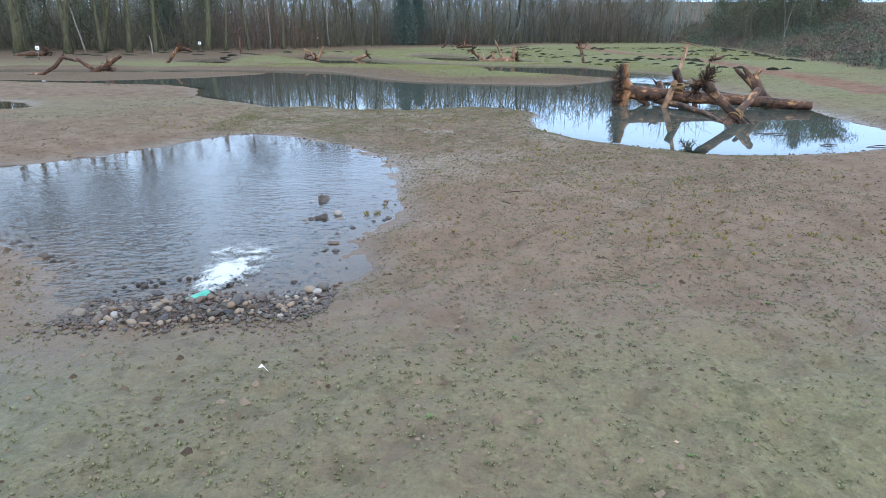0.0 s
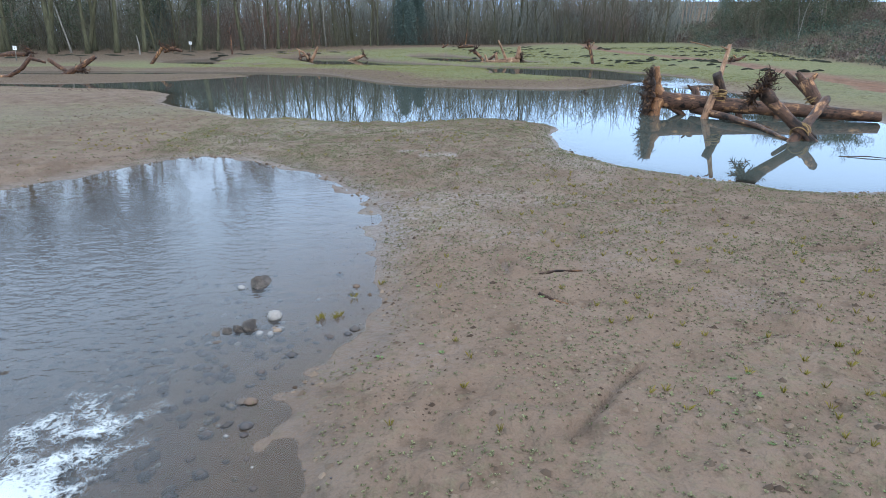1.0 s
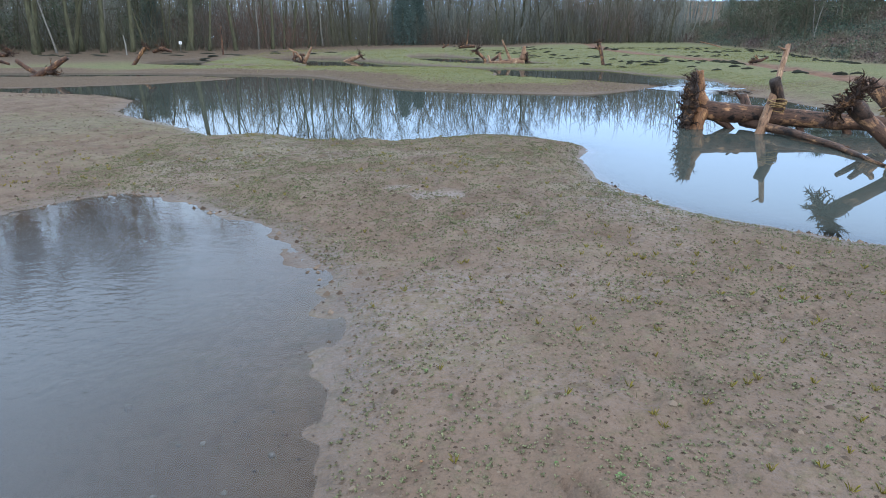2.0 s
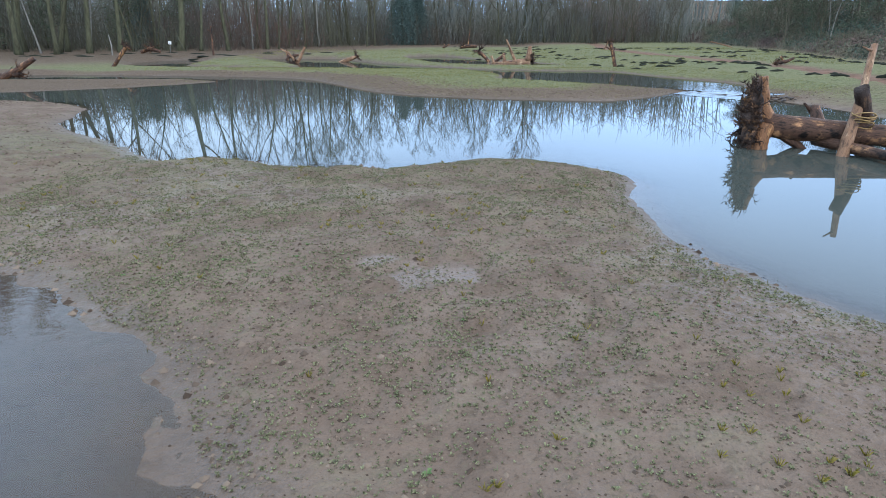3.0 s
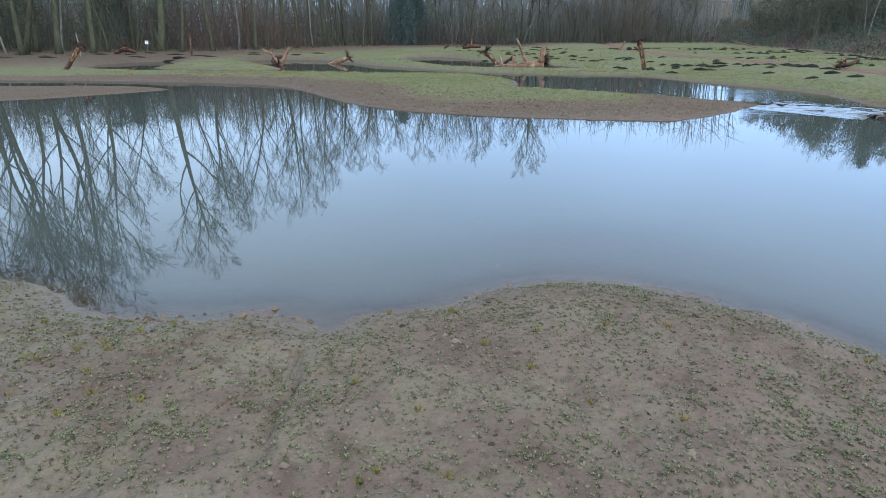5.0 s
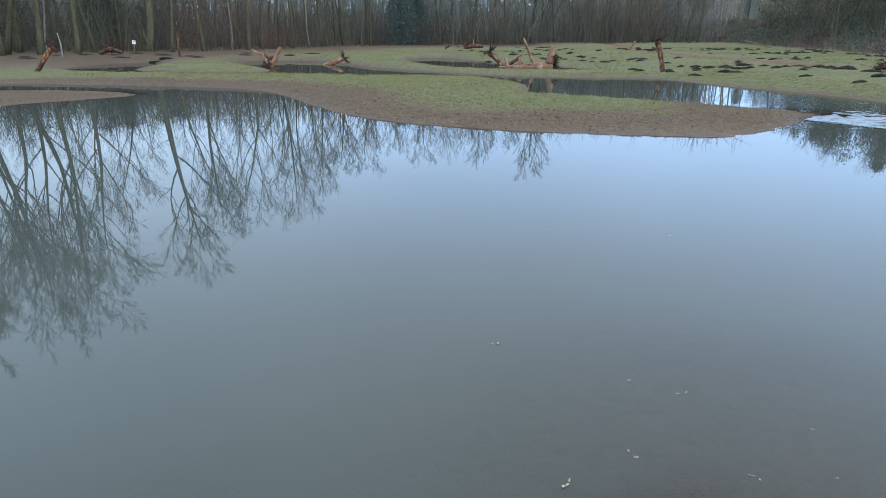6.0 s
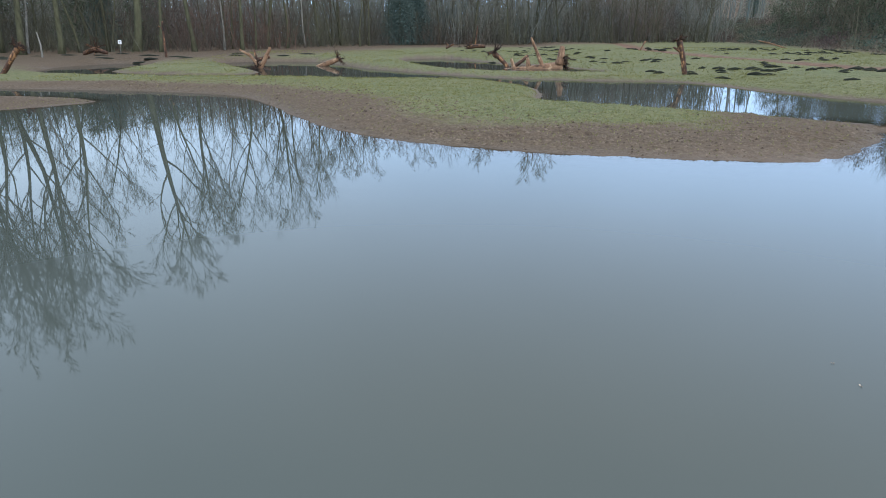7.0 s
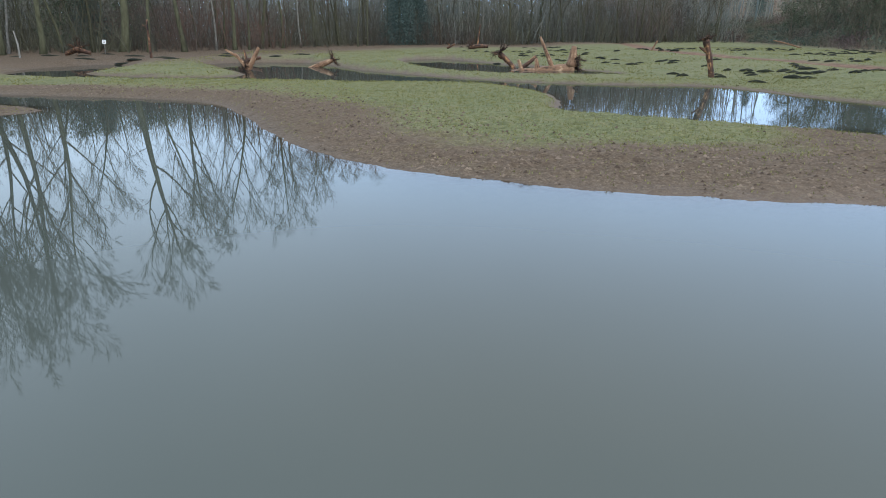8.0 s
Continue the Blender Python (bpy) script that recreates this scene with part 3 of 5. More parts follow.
def bare_tree(name, seed, h, r, fork, twigs, label, bark, finest=3, steep=1.5):
    """A leafless tree: tapered trunk, ascending limbs that fork again and again, and fine twigs at their ends."""
    rng = random.Random(seed)
    base = new(name)
    tagged(base, label, "tree", "winter trees along the wood's edge")
    trunk, crown = Tubes(), Tubes()
    line = wander(rng, (0, 0, -0.3), (0.02 * math.cos(seed), 0.02 * math.sin(seed), 1), h * 0.93, 12, 0.05, 0.06)
    rad = [r * (1 - 0.93 * (i / 12) ** 0.9) + 0.012 for i in range(13)]
    rad[0] *= 1.45
    trunk.add(line, rad, 8)

    def limb(p, d, length, rr, level):
        n = (6, 4, 3, 2)[level]
        pts = wander(rng, p, d, length, n, (0.10, 0.12, 0.16, 0.2)[level], 0.07)
        crown.add(pts, [rr * (1 - 0.80 * i / n) for i in range(n + 1)], 5 if level == 0 else 3, False)
        if level >= finest:
            return
        kids = (8, twigs, 5)[level]
        for k in range(kids):
            f = 0.30 + 0.68 * (k + rng.random()) / kids
            i = min(int(f * n), n - 1)
            q = pts[i].lerp(pts[i + 1], f * n - i)
            side = Vector((rng.gauss(0, 1), rng.gauss(0, 1), rng.gauss(0.2, 0.5))).normalized()
            dd = ((pts[i + 1] - pts[i]).normalized() + side * (0.62, 0.75, 0.9)[level]).normalized()
            limb(q, dd, length * rng.uniform(0.30, 0.52) * (1.25 - 0.5 * f), max(rr * 0.44, 0.013), level + 1)

    count = 12
    for k in range(count):
        f = fork + (0.96 - fork) * (k / (count - 1)) ** 0.85
        i = min(int(f * 12), 11)
        p = line[i].lerp(line[i + 1], f * 12 - i)
        a = k * 2.4 + rng.uniform(-0.5, 0.5)
        rise = steep * rng.uniform(0.75, 1.35)
        d = Vector((math.cos(a), math.sin(a), rise))
        limb(p, d, h * rng.uniform(0.29, 0.42) * (1.25 - f * 0.72), rad[i] * 0.52, 0)
    # a few dead snags below the crown
    for k in range(4):
        f = rng.uniform(0.12, fork)
        i = min(int(f * 12), 11)
        a = rng.uniform(0, 6.3)
        pts = wander(rng, line[i].lerp(line[i + 1], f * 12 - i), (math.cos(a), math.sin(a), 0.35), h * rng.uniform(0.05, 0.11), 3, 0.2)
        crown.add(pts, [rad[i] * 0.2, rad[i] * 0.14, rad[i] * 0.1, 0.008], 3, False)
    raw_part("trunk", trunk.v, trunk.f, bark, base)
    raw_part("crown", crown.v, crown.f, TWIG, base)
    return base


def plant(ob, x, y, turn, size=1.0, first=False, lean=0.0):
    m = pose(x, y, ground_at(x, y) - 0.05, 0, 0, 0) @ Matrix.Rotation(radians(lean), 4, "Y") @ Matrix.Rotation(radians(turn), 4, "Z") @ Matrix.Diagonal((size, size, size, 1))
    if first:
        ob.matrix_basis = m
        return ob
    c = copy_thing(ob, pose(0, 0, 0))
    c.matrix_basis = m
    return c


KINDS = [
    bare_tree("bare_tree", 1, 20, 0.34, 0.46, 6, "tall leafless grey-barked tree at the wood's edge", BARK, steep=1.2),
    bare_tree("bare_tree", 2, 20, 0.21, 0.42, 5, "tall slim leafless tree with mossy grey bark", BARK, steep=1.6),
    bare_tree("bare_tree", 5, 20, 0.24, 0.34, 5, "tall leafless tree with forking grey limbs", BARK, steep=1.15),
    bare_tree("bare_tree", 3, 18, 0.15, 0.40, 4, "slender leafless tree with grey bark", BARK, 2, 1.7),
    bare_tree("bare_tree", 4, 17, 0.12, 0.46, 4, "slender pale-barked leafless tree", BIRCH, 2, 1.6),
    bare_tree("bushy_bare_tree", 8, 10.5, 0.10, 0.07, 6, "broad leafless bushy tree on the bank", TWIG, 2, 1.0),
    bare_tree("bare_tree", 6, 19, 0.20, 0.32, 4, "mossy leafless tree deep in the wood", BARK, 2, 1.3),
]
trng = random.Random(21)
first = set()


def wood(x, y, k, size, lean=0.0):
    plant(KINDS[k], x, y, trng.uniform(0, 360), size, k not in first, lean)
    first.add(k)


# the wood's edge: x, y, kind, height, lean to the east
EDGE = [(-50, 66, 0, 23.0, 0), (-47.5, 63, 2, 23.5, 2), (-42.4, 67, 2, 21.0, -4), (-38.8, 69, 1, 20.0, 2), (-35.4, 70, 2, 18.5, 5), (-44.0, 65, 1, 22.0, 2), (-40.5, 63, 0, 24.0, 0), (-37.0, 65, 2, 23.0, 1), (-36.2, 67, 4, 12.0, -8), (-34.0, 66, 1, 22.5, 14), (-32.6, 69, 4, 13.0, 6), (-31.2, 66, 2, 20.0, -1), (-29.6, 71, 3, 14.0, -6),
        (-27.8, 72, 1, 13.5, -4), (-35.6, 63, 2, 21.0, 2), (-29.4, 68, 2, 18.0, 4), (-33.0, 64, 1, 19.5, -3), (-43.0, 62, 1, 22.0, 4), (-25.6, 72.5, 0, 20.0, 6), (-23.3, 72, 1, 14.0, 9), (-21.2, 74, 2, 16.8, 2), (-19.6, 77, 4, 14.0, 2), (-18.3, 78, 1, 16.8, -3), (-17.0, 82, 2, 16.6, 4), (-15.4, 84, 3, 15.5, 5),
        (-14.2, 87, 4, 14.0, -3), (-13.7, 93, 2, 16.4, 3), (-12.6, 103, 0, 15.6, -3), (-9.6, 104, 2, 15.6, 2), (-2.0, 106, 2, 15.0, 3), (0.6, 107, 4, 14.5, 0), (1.4, 108, 4, 13.0, 3), (5.0, 106, 2, 14.6, -2), (7.2, 108, 4, 14.0, 3), (13.6, 106, 0, 16.4, 3), (19.5, 106, 3, 11.0, -2), (9.5, 105, 2, 12.5, -2), (11.6, 103, 1, 11.5, 2), (16.2, 103, 2, 10.5, 0), (18.4, 104, 1, 9.5, -3), (23.2, 103, 2, 9.0, 2), (26.5, 104, 0, 9.0, 1), (30.2, 105, 2, 8.6, -2), (34.0, 107, 1, 8.6, 2), (-6.4, 103, 1, 13.0, 2), (-16.0, 96, 1, 14.0, -2)]
for x, y, k, tall, lean in EDGE:
    wood(x, y, k, tall / (20, 20, 20, 18, 17, 10.5, 19)[k], lean)
for i in range(84):
    x = trng.uniform(-80, 16)
    y = (74 if x < -20 else 104 - 1.5 * max(-x, 0)) + trng.random() ** 1.3 * 28 - 0.1 * min(x + 18, 0)
    wood(x, y, trng.choice([3, 3, 3, 4, 6, 6]), trng.uniform(0.45, 0.74), trng.gauss(0, 3.5))
# a thin stand that closes the field to the north-east
for i in range(34):
    wood(trng.uniform(15, 37), 100 + trng.uniform(0, 18), trng.choice([3, 3, 4, 6]), trng.uniform(0.36, 0.47), trng.gauss(0, 3))
for i in range(10):
    wood(trng.uniform(16, 34), trng.uniform(99, 106), 5, trng.uniform(0.35, 0.6))
# the bank east of the field
for x, y, size in [(41, 63, 0.9), (42, 69, 1.1), (45, 75, 1.2), (40.5, 81, 1.1), (46, 85, 1.2), (44, 92, 1.15), (50, 80, 1.2), (48, 98, 1.1), (36.5, 65, 0.8), (35, 68, 0.85), (39.5, 70, 1.0), (38, 77, 0.95), (43, 79, 1.1), (41, 86, 1.0), (47, 72, 1.0), (49, 75, 1.2), (52, 90, 1.2), (47, 90, 1.1), (55, 98, 1.2), (44, 72, 1.1), (37, 73, 0.9)]:
    wood(x - 2.0, y, 5, size * 0.58, trng.gauss(0, 4))
for x, y, k, size in [(37.6, 69, 4, 0.40), (40.5, 76, 4, 0.42), (46, 90, 3, 0.44), (44, 83, 6, 0.40), (50, 100, 3, 0.44), (36.0, 66, 4, 0.36), (43, 68, 6, 0.40), (38.5, 73, 6, 0.40), (46, 78, 3, 0.44), (41.5, 72, 4, 0.42)]:
    wood(x, y, k, size, trng.gauss(0, 5))


def build_thicket():
    """Dense leafless understorey under the trees."""
    rng = random.Random(5)
    t = Tubes()
    for i in range(7800):
        x = rng.uniform(-90, 36)
        front = float(70 + smooth(-26, -2, x) * 27)
        deep = rng.random() ** 1.1
        y = front + deep * 32
        low = rng.random() < 0.4
        h = rng.uniform(0.6, 1.8) if low else rng.uniform(3.0, 9.0) * (0.45 + 0.55 * min(1, deep * 3))
        z = 0.42 + 0.0125 * (y - 45)
        lean = 0.5 if low else 0.2
        pts = wander(rng, (x, y, z - 0.2), (rng.gauss(0, lean), rng.gauss(0, lean), 1), h, 2, 0.15)
        w = rng.uniform(0.015, 0.04)
        t.add(pts, [w, w * 0.75, w * 0.25], 3, False)
        for q in (pts[1], pts[1].lerp(pts[2], 0.5), pts[0].lerp(pts[1], 0.6), pts[0].lerp(pts[1], 0.8)):
            b = wander(rng, q, (rng.gauss(0, 1), rng.gauss(0, 1), rng.gauss(0.5, 0.5)), h * rng.uniform(0.2, 0.45), 1, 0.2)
            t.add(b, [w * 0.55, w * 0.2], 3, False)
    ob = mesh_object("understorey", t.v, t.f, BRUSH)
    tagged(ob, "dense brown leafless understorey below the trees", "thicket", kind="stuff")


build_thicket()


def build_far_wood():
    """Deep wood behind the first trees: a crowd of bare poles."""
    rng = random.Random(15)
    t = Tubes()
    for i in range(3300):
        x, y = rng.uniform(-190, 55), rng.uniform(120, 200)
        z = float(base_height(np.array([x]), np.array([y]))[0])
        h = rng.uniform(10.5, 16)
        w = rng.uniform(0.07, 0.2)
        lean = (rng.gauss(0, 0.06), rng.gauss(0, 0.06), 1)
        pts = wander(rng, (x, y, z - 0.3), lean, h, 3, 0.05)
        t.add(pts, [w, w * 0.8, w * 0.5, w * 0.15], 3, False)
        for q in (pts[1], pts[2], pts[1].lerp(pts[2], 0.5), pts[2].lerp(pts[3], 0.4)):
            b = wander(rng, q, (rng.gauss(0, 1), rng.gauss(0, 1), 0.9), h * 0.25, 1, 0.2)
            t.add(b, [w * 0.4, w * 0.15], 3, False)
    # nearer, lower poles that close the gaps between the first trees
    for i in range(4600):
        x = rng.uniform(-120, 40)
        y = 84 + 20 * float(smooth(-34, -10, x)) + rng.uniform(0, 26)
        z = float(base_height(np.array([x]), np.array([y]))[0])
        h, w = rng.uniform(4.0, 9.0), 0.03 + 0.09 * rng.random() ** 2.5
        pts = wander(rng, (x, y, z - 0.3), (rng.gauss(0, 0.13), rng.gauss(0, 0.13), 1), h, 3, 0.12)
        t.add(pts, [w, w * 0.85, w * 0.6, w * 0.2], 3, False)
        for k in range(8):
            b = wander(rng, pts[0].lerp(pts[3], rng.uniform(0.15, 0.95)), (rng.gauss(0, 1), rng.gauss(0, 1), 0.8), h * rng.uniform(0.12, 0.28), 2, 0.3)
            t.add(b, [w * 0.4, w * 0.3, w * 0.12], 3, False)
    for i in range(420):
        x, y = rng.uniform(45, 190), rng.uniform(150, 300)
        z = float(base_height(np.array([x]), np.array([y]))[0])
        h, w = rng.uniform(1.5, 4), rng.uniform(0.06, 0.14)
        pts = wander(rng, (x, y, z - 0.3), (rng.gauss(0, 0.08), rng.gauss(0, 0.08), 1), h, 3, 0.06)
        t.add(pts, [w, w * 0.8, w * 0.5, w * 0.15], 3, False)
        for k in range(12):
            b = wander(rng, pts[1].lerp(pts[3], rng.random()), (rng.gauss(0, 1), rng.gauss(0, 1), 0.7), h * 0.3, 1, 0.2)
            t.add(b, [w * 0.4, w * 0.15], 3, False)
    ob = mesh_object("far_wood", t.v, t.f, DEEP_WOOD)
    tagged(ob, "deep grey-brown leafless wood, paled as if by haze", "wood", kind="stuff")


build_far_wood()


def leaf_cloud(rng, verts, faces, c, r, n, size):
    """Small loose leaves round c."""
    for _ in range(n):
        d = Vector((rng.gauss(0, 1), rng.gauss(0, 1), rng.gauss(0, 0.8)))
        p = Vector(c) + d * r * 0.5
        a, b = Vector((rng.gauss(0, 1), rng.gauss(0, 1), rng.gauss(0, 1))).normalized(), Vector((rng.gauss(0, 1), rng.gauss(0, 1), rng.gauss(0, 1))).normalized()
        k = len(verts)
        verts += [tuple(p - a * size), tuple(p + b * size * 0.6), tuple(p + a * size), tuple(p - b * size * 0.6)]
        faces.append((k, k + 1, k + 2, k + 3))


def leaf_cards(rng, centres, reach, count, size):
    """Loose leaves round many centres at once, as vertices and faces."""
    c = np.repeat(centres, count, 0) + rng.normal(0, 0.5, (len(centres) * count, 3)) * np.repeat(reach, count)[:, None] * (1, 1, 0.8)
    a, b = rng.normal(0, 1, c.shape), rng.normal(0, 1, c.shape)
    a, b = a / np.linalg.norm(a, axis=1)[:, None], b / np.linalg.norm(b, axis=1)[:, None]
    w = (np.repeat(size, count) * rng.uniform(0.6, 1.3, len(c)))[:, None]
    v = np.stack([c - a * w, c + b * w * 0.5, c + a * w, c - b * w * 0.5], 1).reshape(-1, 3)
    return v, np.arange(len(v)).reshape(-1, 4)


def build_brambles():
    """Bushes and brambles over the bank, in mounds, with bare stems standing out of them."""
    rng, nrng = random.Random(9), np.random.RandomState(9)
    t = Tubes()
    y = nrng.uniform(22, 150, 5200)
    u = nrng.rand(5200)
    x = bank_foot(y) + 0.3 + u * 15
    z = base_height(x, y)
    clump = value_noise(x, y, 4.0, 19)
    h = (0.15 + 3.6 * clump ** 2.4) * (0.30 + 1.0 * u) * nrng.uniform(0.5, 1.3, 5200) * (1 - 0.5 * smooth(88, 104, y)) * (0.45 + 0.55 * smooth(35, 72, y))
    v1, f1 = leaf_cards(nrng, np.stack([x, y, z + h * 0.5], 1), 0.7 + h * 0.55, 46, nrng.uniform(0.05, 0.11, 5200))
    fx, fy = nrng.uniform(40, 260, 2600), nrng.uniform(150, 330, 2600)
    v2, f2 = leaf_cards(nrng, np.stack([fx, fy, base_height(fx, fy) + 0.3], 1), np.full(2600, 2.6), 26, nrng.uniform(0.12, 0.3, 2600))
    for k in range(0, 5200):
        for _ in range(2):
            pts = wander(rng, (x[k] + rng.gauss(0, 0.6), y[k] + rng.gauss(0, 0.6), z[k] - 0.1), (rng.gauss(0, 0.5), rng.gauss(0, 0.5), 1), (0.3 + 0.8 * h[k]) * rng.uniform(0.6, 1.4), 2, 0.3)
            t.add(pts, [0.020, 0.014, 0.005], 3, False)
            for q in (pts[1], pts[1].lerp(pts[2], 0.5)):
                t.add(wander(rng, q, (rng.gauss(0, 0.7), rng.gauss(0, 0.7), 0.8), (0.3 + 0.4 * h[k]) * rng.uniform(0.4, 1.0), 1, 0.2), [0.010, 0.004], 3, False)
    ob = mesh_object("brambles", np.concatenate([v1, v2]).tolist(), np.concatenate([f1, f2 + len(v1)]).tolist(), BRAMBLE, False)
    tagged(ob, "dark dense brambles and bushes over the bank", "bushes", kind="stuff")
    ob = mesh_object("bramble_stems", t.v, t.f, HEDGE_STEM)
    tagged(ob, "tangled brown bramble stems on the bank", "bushes", kind="stuff")


build_brambles()


def conifer(name, seed, h, r, label):
    """A dark evergreen with drooping boughs."""
    rng = random.Random(seed)
    base = tagged(new(name), label, "tree", "conifers")
    t = Tubes()
    t.add([(0, 0, -0.3), (0, 0, h * 0.5), (0, 0, h)], [0.28, 0.18, 0.02], 7)
    raw_part("trunk", t.v, t.f, BARK, base)
    v, f = [], []
    for i in range(170):
        k = i / 170
        z = h * (0.06 + 0.92 * k)
        a = i * 2.4
        reach = r * (1 - k) ** 0.8 * rng.uniform(0.75, 1.1) + 0.15
        for s in np.linspace(0.15, 1, 6):
            c = (math.cos(a) * reach * s, math.sin(a) * reach * s, z - 0.35 * reach * s * s)
            leaf_cloud(rng, v, f, c, 0.5 + 0.4 * (1 - s), 13, 0.10)
    raw_part("crown", v, f, FIR, base, smooth_shade=False)
    return base


fir = conifer("conifer", 3, 8.6, 3.0, "dark green conifer standing among bare trees")
plant(fir, -4.6, 99, 0, 1.0, True)
for x, y, s in [(-34, 84, 0.8), (-2.6, 103, 0.9)]:
    plant(fir, x, y, trng.uniform(0, 360), s)
broad_fir = conifer("conifer", 7, 11.5, 5.0, "tall broad dark conifer behind the bank")
plant(broad_fir, 84, 190, 0, 1.0, True)
for x, y, s in [(45.5, 77, 0.70), (52, 84, 0.6)]:
    plant(broad_fir, x, y, trng.uniform(0, 360), s)



def ivy_tree(seed, h, r, label):
    """A bank tree with ivy and evergreen growth: bare limbs with uneven leafy masses along them."""
    rng, nrng = random.Random(seed), np.random.RandomState(seed)
    base = tagged(new("ivy_clad_tree"), label, "tree", "ivy-clad trees")
    t, spots = Tubes(), []
    stem = wander(rng, (0, 0, -0.3), (rng.gauss(0, 0.08), 0, 1), h * 0.95, 8, 0.08, 0.05)
    t.add(stem, [0.15 * (1 - i / 9) + 0.015 for i in range(9)], 6)
    for k in range(15):
        f = 0.12 + 0.8 * k / 14
        i = min(int(f * 8), 7)
        a = k * 2.4 + rng.uniform(-0.6, 0.6)
        n = r * rng.uniform(0.6, 1.2) * (1.1 - 0.55 * abs(f - 0.45))
        b = wander(rng, stem[i], (math.cos(a), math.sin(a), rng.uniform(0.3, 1.1)), n, 4, 0.2)
        t.add(b, [0.05, 0.04, 0.028, 0.018, 0.008], 4, False)
        for q in b[1:]:
            for _ in range(3):
                w = wander(rng, q, (rng.gauss(0, 1), rng.gauss(0, 1), 0.6), n * 0.4, 2, 0.25)
                t.add(w, [0.014, 0.010, 0.004], 3, False)
                if rng.random() < 0.62:
                    spots.append((*w[1], rng.uniform(0.5, 1.1)))
    raw_part("trunk", t.v, t.f, HEDGE_STEM, base)
    p = np.array(spots)
    v, f = leaf_cards(nrng, p[:, :3], p[:, 3], 36, np.full(len(p), 0.10))
    raw_part("foliage", v.tolist(), f.tolist(), IVY_LEAF, base, "dull green and brown ivy leaves", False)
    return base


IVY = [ivy_tree(31, 8.0, 2.6, "ivy-clad tree with olive leaf masses with bare limbs"), ivy_tree(32, 6.5, 3.0, "broad low ivy-clad tree with bare limbs")]
for k, (x, y, s) in enumerate([(37.5, 76, 0.85), (41, 74, 0.9), (39.5, 68, 0.8), (43.5, 82, 0.95), (46, 74, 0.95), (47.5, 87, 1.05), (44.5, 69, 0.85), (41, 88, 0.85), (50, 95, 1.1), (51, 80, 1.1), (37.2, 71, 0.6), (40.5, 94, 0.7), (45.5, 101, 1.0), (54, 108, 1.15), (-45, 73, 1.1), (-39.5, 76, 1.0), (-34.5, 79, 1.0), (-51, 72, 1.2), (-29, 82, 0.9)]):
    plant(IVY[k % 2], x, y, trng.uniform(0, 360), s, k < 2, trng.gauss(0, 3))

# ---- driftwood and lashed logs ----
WOOD = wood_material("red_brown_wet_wood", (0.010, 0.007, 0.006), (0.078, 0.041, 0.026), (0.42, 0.22, 0.105))
WOOD_PALE = wood_material("peeled_tan_wood", (0.060, 0.034, 0.021), (0.200, 0.112, 0.064), (0.42, 0.285, 0.175))
WOOD_BARK = wood_material("dark_bark_wood", (0.010, 0.007, 0.006), (0.040, 0.026, 0.020), (0.15, 0.085, 0.05))
WOOD_DARK = wood_material("dark_soaked_root", (0.012, 0.008, 0.006), (0.048, 0.027, 0.018), (0.22, 0.110, 0.050), 0.65, False)
TORN = wood_material("torn_orange_heartwood", (0.030, 0.016, 0.010), (0.170, 0.082, 0.038), (0.50, 0.28, 0.12))
ROPE = mottled("straw_coloured_rope", (0.16, 0.095, 0.04), (0.38, 0.26, 0.12), 30, 0.8, 0.5, 0.01)


def rough_log(points, radii, sides=16, seed=0, uneven=0.10):
    """A log with an uneven, fluted skin and broken ends."""
    rng = random.Random(seed)
    pts, rr = [], []
    n = 6
    for i in range(len(points) - 1):
        a, b = Vector(points[i]), Vector(points[i + 1])
        for k in range(n):
            pts.append(a.lerp(b, k / n))
            rr.append(radii[i] + (radii[i + 1] - radii[i]) * k / n)
    pts.append(Vector(points[-1]))
    rr.append(radii[-1])
    t = Tubes()
    t.add(pts, rr, sides)
    v, grain = [], []
    for i, p in enumerate(t.v):
        ring = i // sides
        c = pts[ring]
        d = Vector(p) - c
        q = Vector(p)
        s = 1 + uneven * 2 * noise.noise(q * 3.1 + Vector((seed * 7.3, 0, 0))) + uneven * noise.noise(q * 11 + Vector((0, seed * 3.1, 0)))
        w = c + d * s
        if ring in (0, len(pts) - 1):
            ax = (pts[1] - pts[0]).normalized() if ring == 0 else (pts[-2] - pts[-1]).normalized()
            w = w + ax * rng.uniform(-0.5, 0.6) * rr[ring] * 0.5
        v.append(tuple(w))
        along = (c - pts[0]).length
        grain.append((along * 0.16 + seed * 1.7, d.x + seed, d.y + d.z * 0.6))
    return v, t.f, grain


def log_part(name, made, mat, base, label=""):
    """One piece of a log, with the run of its grain."""
    v, f, grain = made
    ob = raw_part(name, v, f, mat, base, label)
    at = ob.data.attributes.new("grain", "FLOAT_VECTOR", "POINT")
    at.data.foreach_set("vector", np.array(grain, np.float32).ravel())
    return ob


